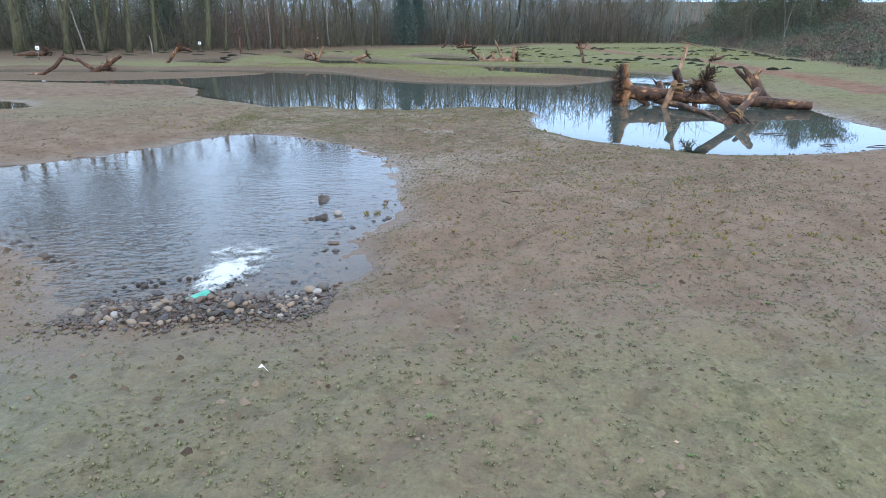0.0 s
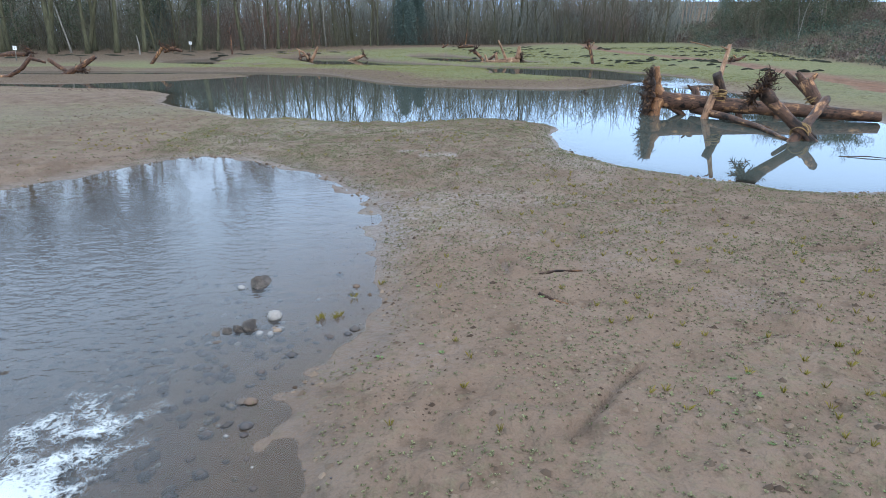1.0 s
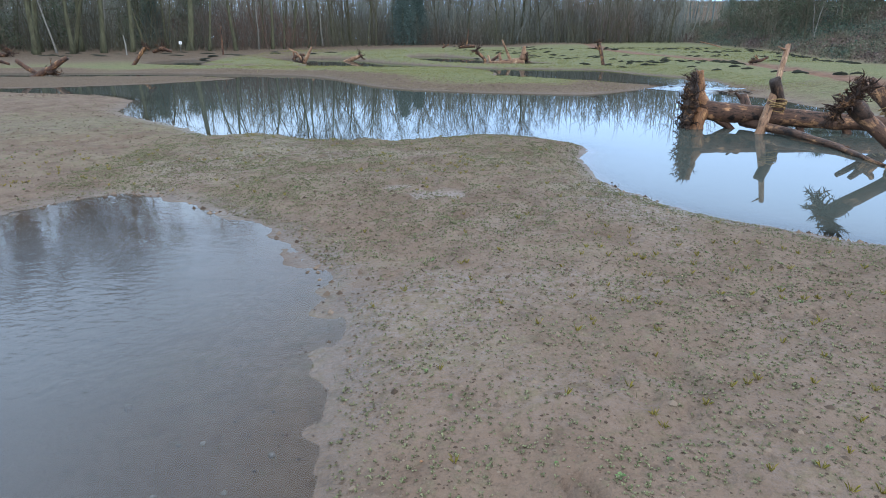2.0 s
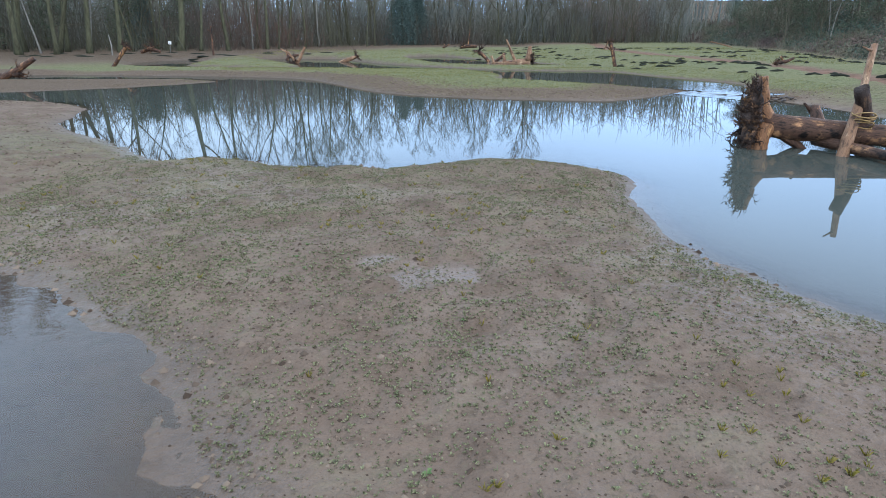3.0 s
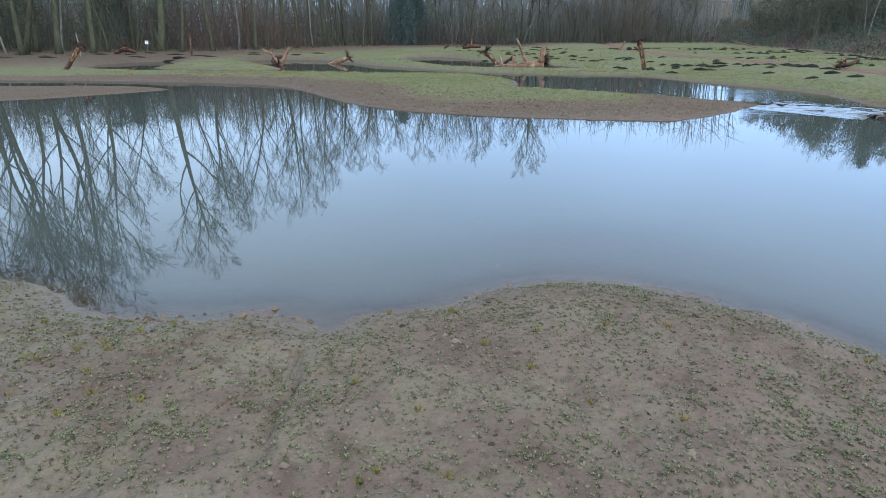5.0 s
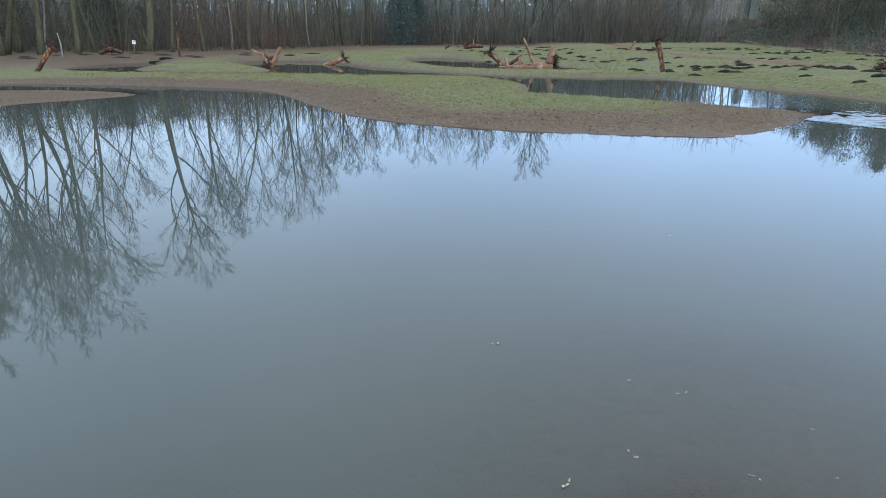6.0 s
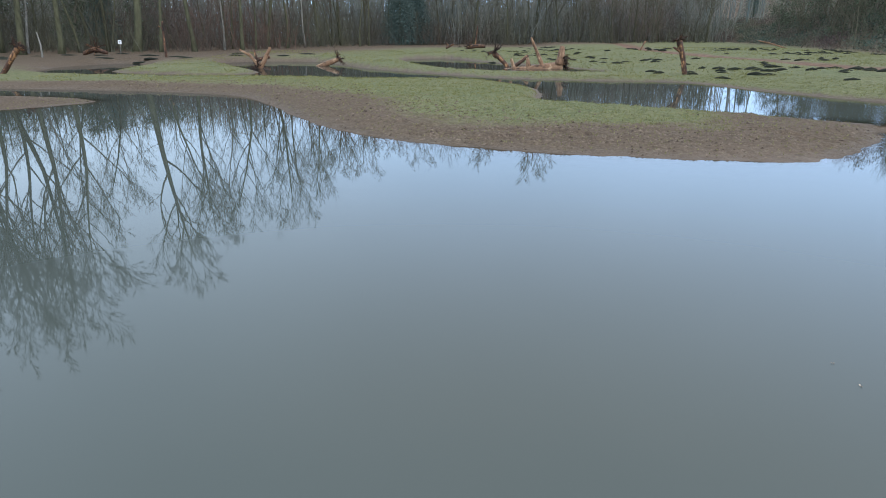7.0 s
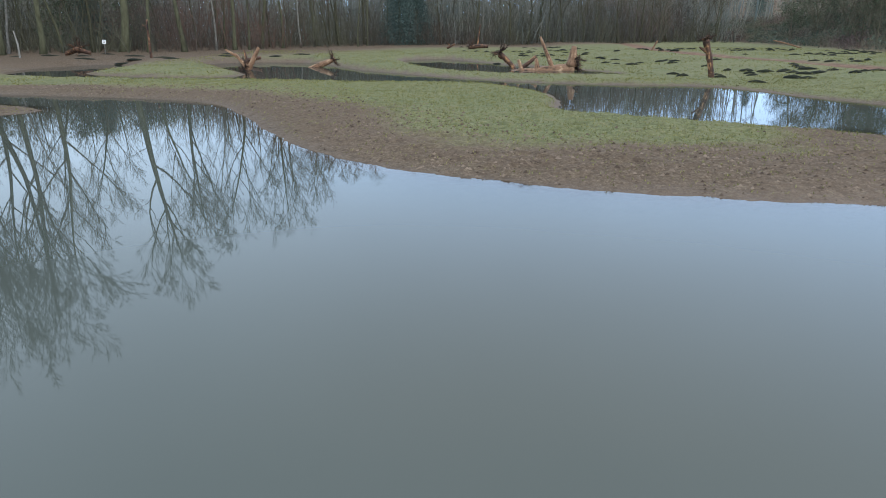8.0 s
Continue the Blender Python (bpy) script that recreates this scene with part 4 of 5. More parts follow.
def root_disc(seed, centre, axis, radius, thick):
    """A torn, upright plate of roots and soil with a jagged rim."""
    c, ax = Vector(centre), Vector(axis).normalized()
    u = Vector((0, 0, 1)).cross(ax).normalized()
    w = ax.cross(u)
    n, m = 72, 9
    v, f, grain = [], [], []
    for side in (1, -1):
        for j in range(m):
            for i in range(n):
                a = 2 * math.pi * i / n
                rim = radius * (0.84 + 0.36 * noise.noise(Vector((math.cos(a) * 2.2, math.sin(a) * 2.2, seed))) + 0.34 * noise.noise(Vector((math.cos(a) * 7, math.sin(a) * 7, seed + 5))))
                rim *= 1 + 0.45 * math.exp(-((a - 1.35) / 0.28) ** 2)
                r = rim * (1 - j / m)
                p = c + u * r * math.cos(a) + w * r * math.sin(a)
                lump = noise.noise(p * 5) * 0.5 + noise.noise(p * 15) * 0.35
                p = p + ax * side * thick * ((1 - (r / (rim + 1e-6)) ** 3) * 0.6 + 0.95 * lump + 0.12)
                v.append(tuple(p))
                grain.append((r * 0.3, a * 0.5, lump * 0.2))
        o = 0 if side == 1 else n * m
        for j in range(m - 1):
            for i in range(n):
                q = (o + j * n + i, o + j * n + (i + 1) % n, o + (j + 1) * n + (i + 1) % n, o + (j + 1) * n + i)
                f.append(q if side == 1 else q[::-1])
    for i in range(n):
        f.append((i, n * m + i, n * m + (i + 1) % n, (i + 1) % n))
    return v, f, grain


def roots(seed, centre, axis, plate, count, length, spread=0.75):
    """Gnarled roots that spread round the axis, each with fine rootlets: a list of tubes."""
    rng = random.Random(seed)
    made = []
    c, ax = Vector(centre), Vector(axis).normalized()
    u = ax.cross(Vector((0.2, 0.3, 0.9))).normalized()
    w = ax.cross(u)
    for i in range(count):
        t = Tubes()
        a = 2 * math.pi * (i * 0.618 + rng.uniform(-0.05, 0.05))
        out = u * math.cos(a) + w * math.sin(a)
        d = out * rng.uniform(0.6, 1.1) + ax * rng.uniform(-0.15, 0.7)
        n = length * rng.uniform(0.5, 1.15)
        pts = wander(rng, c + out * plate * rng.uniform(0.05, spread), d, n, 5, 0.28)
        r = plate * (rng.uniform(0.03, 0.11) if plate > 0.47 else rng.uniform(0.07, 0.2))
        t.add(pts, [r, r * 0.8, r * 0.58, r * 0.4, r * 0.24, r * 0.09], 6)
        for q in pts[1:]:
            for _ in range(3):
                s = wander(rng, q, d.normalized() + Vector((rng.gauss(0, 0.8), rng.gauss(0, 0.8), rng.gauss(0, 0.8))), n * rng.uniform(0.2, 0.55), 3, 0.4)
                t.add(s, [r * 0.26, r * 0.2, r * 0.12, r * 0.03], 3)
        made.append(t)
    return made


def log_thing(name, label, at, points, radii, mat, seed, group="", wad=None, stubs=(), sides=16, torn=0):
    """A log: trunk, and where it has them a root plate with roots, and stubs. Points are from the place at."""
    base = tagged(new(name), label, "driftwood", group)
    base.location = at
    log_part("trunk", rough_log(points, radii, sides, seed), mat, base)
    if wad:
        centre, axis, plate, count, length = wad
        c, ax = Vector(centre), Vector(axis).normalized()
        if plate > 0.47:
            made = root_disc(seed, c, ax, plate * 1.05, 0.13)
        else:
            made = rough_log([c - ax * plate * 1.1, c - ax * plate * 0.4, c + ax * plate * 0.15], [max(radii[0], 0.1) * 0.8, plate * 0.40, plate * 0.25], sides, seed + 40, 0.30)
        log_part("root_plate", made, WOOD_DARK if mat is not WOOD_PALE else WOOD, base, "dark soil-stained root plate")
        made = roots(seed, centre, axis, plate, count, length, 0.95 if plate > 0.47 else 0.75)
        if sides > 10:
            for t in made:
                raw_part("root", t.v, t.f, WOOD_DARK, base)
        else:
            v, f = [], []
            for t in made:
                f += [tuple(k + len(v) for k in face) for face in t.f]
                v += t.v
            raw_part("root_tangle", v, f, WOOD_DARK, base, "dark tangled roots")
    for k, (p, q, r0, r1) in enumerate(stubs):
        log_part("stub", rough_log([p, q], [r0, r1], 12, seed + 60 + k, 0.22), TORN if k < torn else mat, base, "torn orange heartwood" if k < torn else "")
    return base


def lashing(at, axis, r, turns, label):
    """Rope wound round a crossing."""
    base = tagged(new("rope_lashing"), label, "rope", "rope lashings")
    base.location = at
    rng = random.Random(int(at[0] * 100))
    for k in range(turns):
        t = Tubes()
        tilt = Euler((rng.uniform(-0.2, 0.2) + 0.4 * (k % 2) - 0.2, rng.uniform(-0.2, 0.2), 0))
        q = Vector(axis).to_track_quat("Z", "Y")
        pts = []
        for i in range(19):
            a = 2 * math.pi * i / 18
            p = Vector((math.cos(a) * r * rng.uniform(0.97, 1.05), math.sin(a) * r * rng.uniform(0.97, 1.05), (k - turns / 2) * 0.03))
            p.rotate(tilt)
            pts.append(q @ p)
        t.add(pts, [0.009] * 19, 5)
        raw_part("coil", t.v, t.f, ROPE, base)
    return base


JAM = "lashed log structure in the main pond"
log_thing("root_wad_log", "long red-brown log with an upright root plate lying in the pond", (5.4, 17.9, 0),
          [(0.05, 0.0, 0.34), (1.3, -0.53, 0.27), (2.9, -1.18, 0.20), (4.4, -1.80, 0.12)], [0.21, 0.175, 0.15, 0.11], WOOD, 1, JAM,
          wad=((-0.12, 0.02, 0.42), (-1, 0.25, 0.05), 0.52, 130, 0.30),
          stubs=[((0.10, 0, 0.25), (0.0, 0.02, 0.85), 0.20, 0.12), ((0.0, 0.02, 0.75), (0.0, 0.02, 1.12), 0.12, 0.06), ((0.25, -0.08, 0.30), (-0.02, -0.05, 0.62), 0.17, 0.12), ((0.02, -0.1, 0.3), (-0.12, -0.35, -0.12), 0.2, 0.12), ((0.3, -0.1, 0.28), (0.75, -0.3, -0.1), 0.10, 0.07),
                 ((1.1, 0.0, 0.2), (1.14, 0.38, 0.58), 0.12, 0.08), ((1.12, 0.36, 0.5), (0.95, 0.38, 0.66), 0.05, 0.02), ((1.75, -0.72, 0.2), (1.85, -0.72, -0.12), 0.09, 0.07), ((2.5, -1.0, 0.15), (2.6, -1.05, -0.1), 0.09, 0.06)], torn=4)
log_thing("brace_pole", "tall thin pale pole leaning over a log", (6.18, 16.8, -0.2), [(0, 0, 0), (0.46, 0.52, 0.85), (0.92, 1.12, 1.80)], [0.095, 0.075, 0.045], WOOD_PALE, 2, JAM,
          stubs=[((0.87, 1.05, 1.70), (0.64, 0.98, 1.78), 0.02, 0.008)])
log_thing("brace_post", "short dark broken post lashed against a log", (7.2, 17.65, -0.2), [(0, 0, 0), (-0.3, -0.2, 0.6), (-0.62, -0.4, 1.18)], [0.11, 0.115, 0.10], WOOD_BARK, 3, JAM)
log_thing("leaning_root_log", "grey-brown log with a bushy root ball propped over the water", (7.05, 13.45, -0.25), [(0, 0, 0), (-0.45, 0.33, 0.50), (-0.92, 0.70, 1.02)], [0.10, 0.10, 0.11], WOOD, 4, JAM,
          wad=((-0.98, 0.74, 1.08), (-0.66, 0.5, 0.62), 0.31, 60, 0.29))
log_thing("crossed_log", "pale peeled log crossed under another log", (6.30, 13.45, -0.15), [(0, 0, 0), (0.6, 0.5, 0.38), (1.25, 1.08, 0.80)], [0.095, 0.09, 0.085], WOOD, 5, JAM,
          stubs=[((0.55, 0.46, 0.34), (0.78, 0.40, 0.16), 0.05, 0.03)])
log_thing("forked_stump_log", "forked red-brown stump leaning out of the pond", (9.45, 16.75, -0.2), [(0, 0, 0), (-0.45, 0.35, 0.5), (-0.72, 0.6, 1.0)], [0.11, 0.14, 0.16], WOOD, 6, JAM,
          stubs=[((-0.7, 0.58, 0.95), (-0.90, 0.66, 1.20), 0.11, 0.05), ((-0.68, 0.56, 0.95), (-0.50, 0.56, 1.17), 0.10, 0.05), ((-0.62, 0.5, 0.70), (-1.02, 0.9, 1.18), 0.07, 0.05)])
log_thing("submerged_branch", "long grey branch lying just above the water", (6.3, 17.7, 0.0), [(0, 0, 0.12), (0.25, -1.4, 0.10), (0.35, -2.6, 0.05), (0.15, -4.0, 0.01)], [0.09, 0.075, 0.05, 0.02], WOOD, 7, JAM, sides=10,
          stubs=[((0.3, -2.0, 0.08), (0.62, -2.5, 0.02), 0.03, 0.012)])
lashing((6.68, 17.22, 0.52), (0.05, 0.1, 1), 0.165, 7, "straw-coloured rope binding two poles to a log")
lashing((6.70, 13.75, 0.14), (0.75, 0.6, 0.3), 0.15, 6, "straw-coloured rope binding crossed logs")
lashing((8.9, 17.2, 0.42), (-0.5, 0.4, 0.8), 0.16, 5, "straw-coloured rope binding a stump to a log")
for x, y, turn, n, lab in [(6.7, 11.9, -25, 0.75, "thin"), (6.9, 10.6, 10, 0.35, "short"), (7.7, 10.45, 5, 0.5, "short")]:
    o = log_thing("floating_stick", lab + " brown stick floating in the pond", (x, y, 0.0), [(-n / 2, 0, 0.0), (0, 0.05, 0.02), (n / 2, 0, 0.01)], [0.006, 0.009, 0.004], WOOD_DARK, int(x * 10), "floating sticks", sides=8)
    o.rotation_euler.z = radians(turn)


def far_log(name, label, x, y, points, radii, mat, seed, wad=None, stubs=(), sink=0.08):
    return log_thing(name, label, (x, y, max(ground_at(x, y), 0.0) - sink), points, radii, mat, seed, "driftwood about the meadow", wad, stubs, 10)


far_log("leaning_snag", "leaning brown snag with a root ball, stuck in mud", -18.9, 45.2, [(-0.1, 0, -0.15), (0.50, 0, 0.58), (0.98, 0, 1.15)], [0.11, 0.11, 0.13], WOOD, 11, wad=((1.02, 0, 1.2), (0.7, 0, 0.6), 0.30, 34, 0.24))
far_log("upright_root_pole", "upright orange-brown pole with a knotted root head", 10.25, 43.6, [(0.05, 0, -0.2), (-0.15, 0, 0.6), (-0.40, 0, 1.4)], [0.11, 0.105, 0.11], WOOD, 12, wad=((-0.42, 0, 1.45), (-0.2, 0, 1), 0.27, 20, 0.24), stubs=[((-0.25, 0, 0.95), (-0.62, 0, 1.15), 0.06, 0.03)])
far_log("thin_post", "thin dark red post standing in the meadow", -18.5, 61.4, [(0, 0, -0.2), (0.02, 0, 1.2), (0.05, 0, 2.4)], [0.09, 0.08, 0.06], WOOD, 13, stubs=[((0.04, 0, 1.9), (-0.25, 0, 2.1), 0.05, 0.03)])
far_log("root_ball", "orange root ball with two raised limbs at the water's edge", -9.6, 52.0, [(0, 0, 0.1), (0.25, 0, 0.5), (0.65, 0.1, 1.25)], [0.15, 0.12, 0.08], WOOD_PALE, 14, wad=((-0.15, 0, 0.2), (-0.7, -0.4, 0.3), 0.36, 24, 0.42),
        stubs=[((0, 0, 0.3), (-0.6, 0.2, 0.95), 0.11, 0.07), ((-0.5, 0.15, 0.85), (-1.05, 0.2, 1.15), 0.08, 0.05)])
far_log("broken_stump", "brown stump with a splayed top by the water", -12.3, 60.5, [(0, 0, 0), (0.3, 0, 0.4), (1.1, 0, 0.55)], [0.16, 0.14, 0.1], WOOD, 15, stubs=[((0.2, 0, 0.3), (0.1, 0, 1.0), 0.1, 0.05)])
far_log("pond_root", "split tan root lying at the pond's edge", -6.6, 55.4, [(-0.7, 0, 0.0), (0.1, 0, 0.3), (0.9, 0, 0.6)], [0.12, 0.16, 0.12], WOOD_PALE, 16, wad=((0.8, 0, 0.62), (0.9, 0, 0.5), 0.28, 14, 0.4))
far_log("fallen_root_log", "orange-tan fallen log with a raised root end", 4.3, 49.2, [(-0.9, 0.4, 0.15), (0.4, 0.1, 0.25), (1.9, -0.2, 0.35)], [0.13, 0.18, 0.28], WOOD_PALE, 17, wad=((2.0, -0.2, 0.55), (0.9, 0, 0.35), 0.45, 18, 0.5),
        stubs=[((1.8, -0.2, 0.5), (1.85, -0.2, 1.35), 0.26, 0.12), ((0.3, 0.1, 0.2), (0.2, 0.1, 0.8), 0.14, 0.08), ((-0.4, 0.2, 0.2), (-0.6, 0.2, 0.75), 0.1, 0.06), ((1.1, 0, 0.1), (0.35, 0.1, 1.75), 0.11, 0.05)])
far_log("crooked_snag", "crooked brown snag with a root ball at its tip", 3.9, 51.2, [(0.1, 0, -0.1), (-0.35, 0, 0.5), (-0.85, 0, 0.95)], [0.12, 0.12, 0.13], WOOD, 18, wad=((-0.9, 0, 1.05), (-0.5, 0, 0.8), 0.3, 16, 0.36),
        stubs=[((0.0, 0, 0.1), (0.9, 0, 0.85), 0.12, 0.08)])
far_log("meadow_stump", "low brown stump with spread roots in grass", 3.6, 80, [(-0.6, 0, 0.2), (0.2, 0, 0.35), (1.1, 0, 0.3)], [0.15, 0.2, 0.14], WOOD, 19, wad=((-0.5, 0, 0.4), (-0.8, 0, 0.5), 0.36, 16, 0.55),
        stubs=[((0.1, 0, 0.3), (0.35, 0, 2.2), 0.07, 0.05)])
far_log("small_root", "small dark root in far grass", 1.3, 83, [(-0.4, 0, 0.1), (0.4, 0, 0.5)], [0.12, 0.08], WOOD, 20, stubs=[((0, 0, 0.2), (-0.4, 0, 0.7), 0.08, 0.04)])
far_log("leaning_stake", "short tan stake leaning in grass beside the track", 15.4, 66.5, [(0, 0, -0.2), (0.5, 0, 0.75)], [0.07, 0.06], WOOD_PALE, 21)
far_log("bent_branch", "thin bent branch on the grass", 30.5, 76, [(-1.2, 0, 0.7), (0, 0, 0.45), (1.4, 0, 0.05)], [0.05, 0.06, 0.07], WOOD_PALE, 22)
far_log("arched_driftwood", "arched orange driftwood lying by a side pond", -19.6, 32.6, [(-1.3, 0.2, 0.05), (-0.4, 0, 0.12), (0.3, 0, 0.5), (0.7, 0.1, 0.95), (1.4, 0.1, 0.75)], [0.08, 0.10, 0.10, 0.09, 0.05], WOOD, 23, stubs=[((0.7, 0.1, 0.9), (0.8, 0.1, 1.12), 0.07, 0.04)])
far_log("crossed_driftwood", "dark crossed driftwood with a root ball by water", -18.9, 35.6, [(-0.3, 0, 0.0), (0.5, 0, 0.35), (1.5, 0.1, 0.95)], [0.16, 0.15, 0.10], WOOD, 24, wad=((0.75, 0.1, 0.3), (0.6, 0.6, 0.2), 0.30, 14, 0.4),
        stubs=[((0.1, 0, 0.1), (-0.95, 0.1, 0.8), 0.13, 0.09)])
far_log("edge_root", "dark uprooted stump below the trees", -25.7, 66, [(-0.9, 0, 0.2), (0, 0, 0.5), (0.9, 0, 0.25)], [0.14, 0.2, 0.12], WOOD, 25, wad=((0, 0, 0.6), (0.2, -0.8, 0.7), 0.4, 16, 0.7))
far_log("edge_root", "dark uprooted stump below the trees", -35.5, 57, [(-1.4, 0, 0.1), (0, 0, 0.3), (1.0, 0, 0.2)], [0.2, 0.24, 0.14], WOOD, 26, wad=((1.4, 0, 0.4), (0.8, -0.3, 0.5), 0.4, 16, 0.6))
far_log("bank_root", "dark root mass on the field's edge", 17.8, 39.9, [(-0.5, 0, 0.1), (0.05, 0, 0.18), (0.45, 0, 0.35)], [0.09, 0.1, 0.06], WOOD, 27, wad=((-0.3, 0, 0.22), (-0.7, 0, 0.6), 0.2, 16, 0.28), stubs=[((0, 0, 0.15), (-0.25, 0, 0.42), 0.06, 0.04)])
far_log("white_snag", "broken pale birch snag at the wood's edge", -26.8, 61.2, [(0, 0, -0.2), (0.05, 0, 0.9), (-0.05, 0, 1.7)], [0.06, 0.055, 0.04], BIRCH, 28)

# ---- white marker signs ----
SIGN_WHITE = mottled("white_painted_board", (0.62, 0.63, 0.64), (0.80, 0.80, 0.79), 8, 0.6, 0.1)
SIGN_INK = mottled("dark_print", (0.05, 0.05, 0.06), (0.10, 0.10, 0.11), 8, 0.6, 0.1)


def box(bm, centre, size):
    m = Matrix.Translation(centre) @ Matrix.Diagonal((*size, 1))
    bmesh.ops.create_cube(bm, size=1, matrix=m)


def marker_sign(x, y, h, lean):
    base = tagged(new("marker_sign"), "small white square sign on a pale stake", "sign", "marker signs")
    base.matrix_basis = pose(x, y, ground_at(x, y) - 0.05, 0, lean, 0)
    t = Tubes()
    t.add([(0, 0, -0.1), (0, 0, h)], [0.035, 0.03], 6)
    raw_part("stake", t.v, t.f, BIRCH, base)
    bm = bmesh.new()
    box(bm, (0, -0.05, h - 0.12), (0.27, 0.02, 0.27))
    bmesh.ops.bevel(bm, geom=bm.edges[:], offset=0.006, segments=1)
    board = part("board", bm, SIGN_WHITE, base, "white board", False)
    bm = bmesh.new()
    for k, w in enumerate((0.15, 0.11)):
        box(bm, (0, -0.064, h - 0.06 - 0.12 * k), (w, 0.004, 0.04))
    part("print_bars", bm, SIGN_INK, board, "", False)


marker_sign(-24.6, 67.6, 1.05, 5)
marker_sign(-30.0, 48.8, 1.05, 6)
marker_sign(-9.6, 106, 0.9, 0)

# ---- dark turf sods laid over the field ----
SOD = mottled("dark_wet_sod", (0.006, 0.008, 0.006), (0.022, 0.024, 0.014), 4, 0.9, 0.8, 0.03)


def sod_thing():
    rng = random.Random(77)
    base = tagged(new("turf_sod"), "low dark wet turf sod lying on grass", "sod", "turf sods on the field")
    v, f = [], []
    n, m = 12, 4
    for j in range(m + 1):
        s = 1 - (j / m) ** 1.7
        for i in range(n):
            a = 2 * math.pi * i / n
            k = 1 + 0.22 * noise.noise(Vector((math.cos(a) * 1.7, math.sin(a) * 1.7, 3.1)))
            v.append((math.cos(a) * 0.42 * s * k, math.sin(a) * 0.28 * s * k, 0.14 * (j / m) ** 0.6 - 0.04 + rng.uniform(-0.012, 0.012)))
    for j in range(m):
        for i in range(n):
            f.append((j * n + i, j * n + (i + 1) % n, (j + 1) * n + (i + 1) % n, (j + 1) * n + i))
    raw_part("turf", v, f, SOD, base)
    return base


sod = sod_thing()
srng = random.Random(8)
sod_first = True
# middles of the clumps of sods on the field
CLUMPS = [(11.7, 43.9, 4), (12.6, 43.5, 3), (16.3, 41.5, 3), (17.6, 41.8, 2), (13.5, 47, 2), (9.6, 56, 4), (11.6, 54, 3), (7.5, 58, 3), (6.8, 66, 3), (9, 68, 4), (5.5, 75, 3), (8.6, 79, 3), (12, 76, 4), (3.5, 88, 2), (11, 84, 3),
          (17.8, 68, 4), (20.5, 70, 4), (23, 66, 3), (25.5, 70, 4), (22, 59, 3), (26, 60, 4), (28.5, 63, 3), (30, 58, 3), (27, 53, 3), (24.5, 49, 3), (28.5, 49, 3), (22.5, 43, 2), (25, 41, 3), (19.5, 50, 2), (14.5, 30.6, 1), (14.3, 36.2, 1), (12.9, 41.3, 2), (31.5, 66, 3)]
for cx, cy, count in CLUMPS:
    for k in range(count + 4):
        x, y = cx + srng.gauss(0, 0.95) * (1 + 0.01 * cy), cy + srng.gauss(0, 1.1)
        x = min(x, float(bank_foot(y)) - 1.0)
        m = pose(x, y, ground_at(x, y), 0, 0, srng.gauss(0, 25)) @ Matrix.Diagonal((srng.uniform(0.6, 1.0), srng.uniform(0.38, 0.6), srng.uniform(0.7, 1.0), 1))
        if sod_first:
            sod.matrix_basis, sod_first = m, False
        else:
            copy_thing(sod, pose(0, 0, 0)).matrix_basis = m
for k in range(26):
    x, y = srng.uniform(-40, -10), srng.uniform(56, 68)
    y = y - 0.22 * (x + 25) * (x < -25) * -1
    m = pose(x, y, ground_at(x, y), 0, 0, srng.uniform(-20, 20)) @ Matrix.Diagonal((srng.uniform(1.2, 2.2), 1.0, 0.8, 1))
    copy_thing(sod, pose(0, 0, 0)).matrix_basis = m


# ---- cobbles, rocks and the inlet ----


def stone_material(name, tones, rough=0.5):
    """Stones that differ one from another."""
    m, n, l, b = material(name, rough, 0.3)
    oi = n.new("ShaderNodeObjectInfo")
    g = n.new("ShaderNodeNewGeometry")
    pick = math_node(n, l, "FRACT", math_node(n, l, "ADD", oi.outputs["Random"], g.outputs["Random Per Island"]))
    col = ramp(n, l, pick, [(k / (len(tones) - 1), c) for k, c in enumerate(tones)])
    vein = noise_node(n, l, 2.2, 4, 0.65)
    l.new(mix(n, l, math_node(n, l, "MULTIPLY", vein, 0.6), col, (0.035, 0.030, 0.026)), b.inputs["Base Color"])
    bump(n, l, b, vein, 0.25, 0.02)
    return m


STONE = stone_material("mixed_river_cobble", [(0.034, 0.029, 0.025), (0.085, 0.068, 0.056), (0.056, 0.058, 0.064), (0.150, 0.096, 0.062), (0.100, 0.086, 0.074), (0.070, 0.040, 0.032), (0.050, 0.046, 0.044), (0.190, 0.160, 0.125)])
STONE_PALE = stone_material("pale_grey_stone", [(0.20, 0.20, 0.195), (0.34, 0.33, 0.31), (0.28, 0.245, 0.205)])
STONE_TAN = stone_material("tan_cobble", [(0.17, 0.110, 0.070), (0.27, 0.20, 0.14), (0.20, 0.16, 0.12)])
ROCK_DARK = mottled("dark_wet_rock", (0.018, 0.015, 0.014), (0.150, 0.126, 0.104), 1.7, 0.5, 0.6, 0.05)


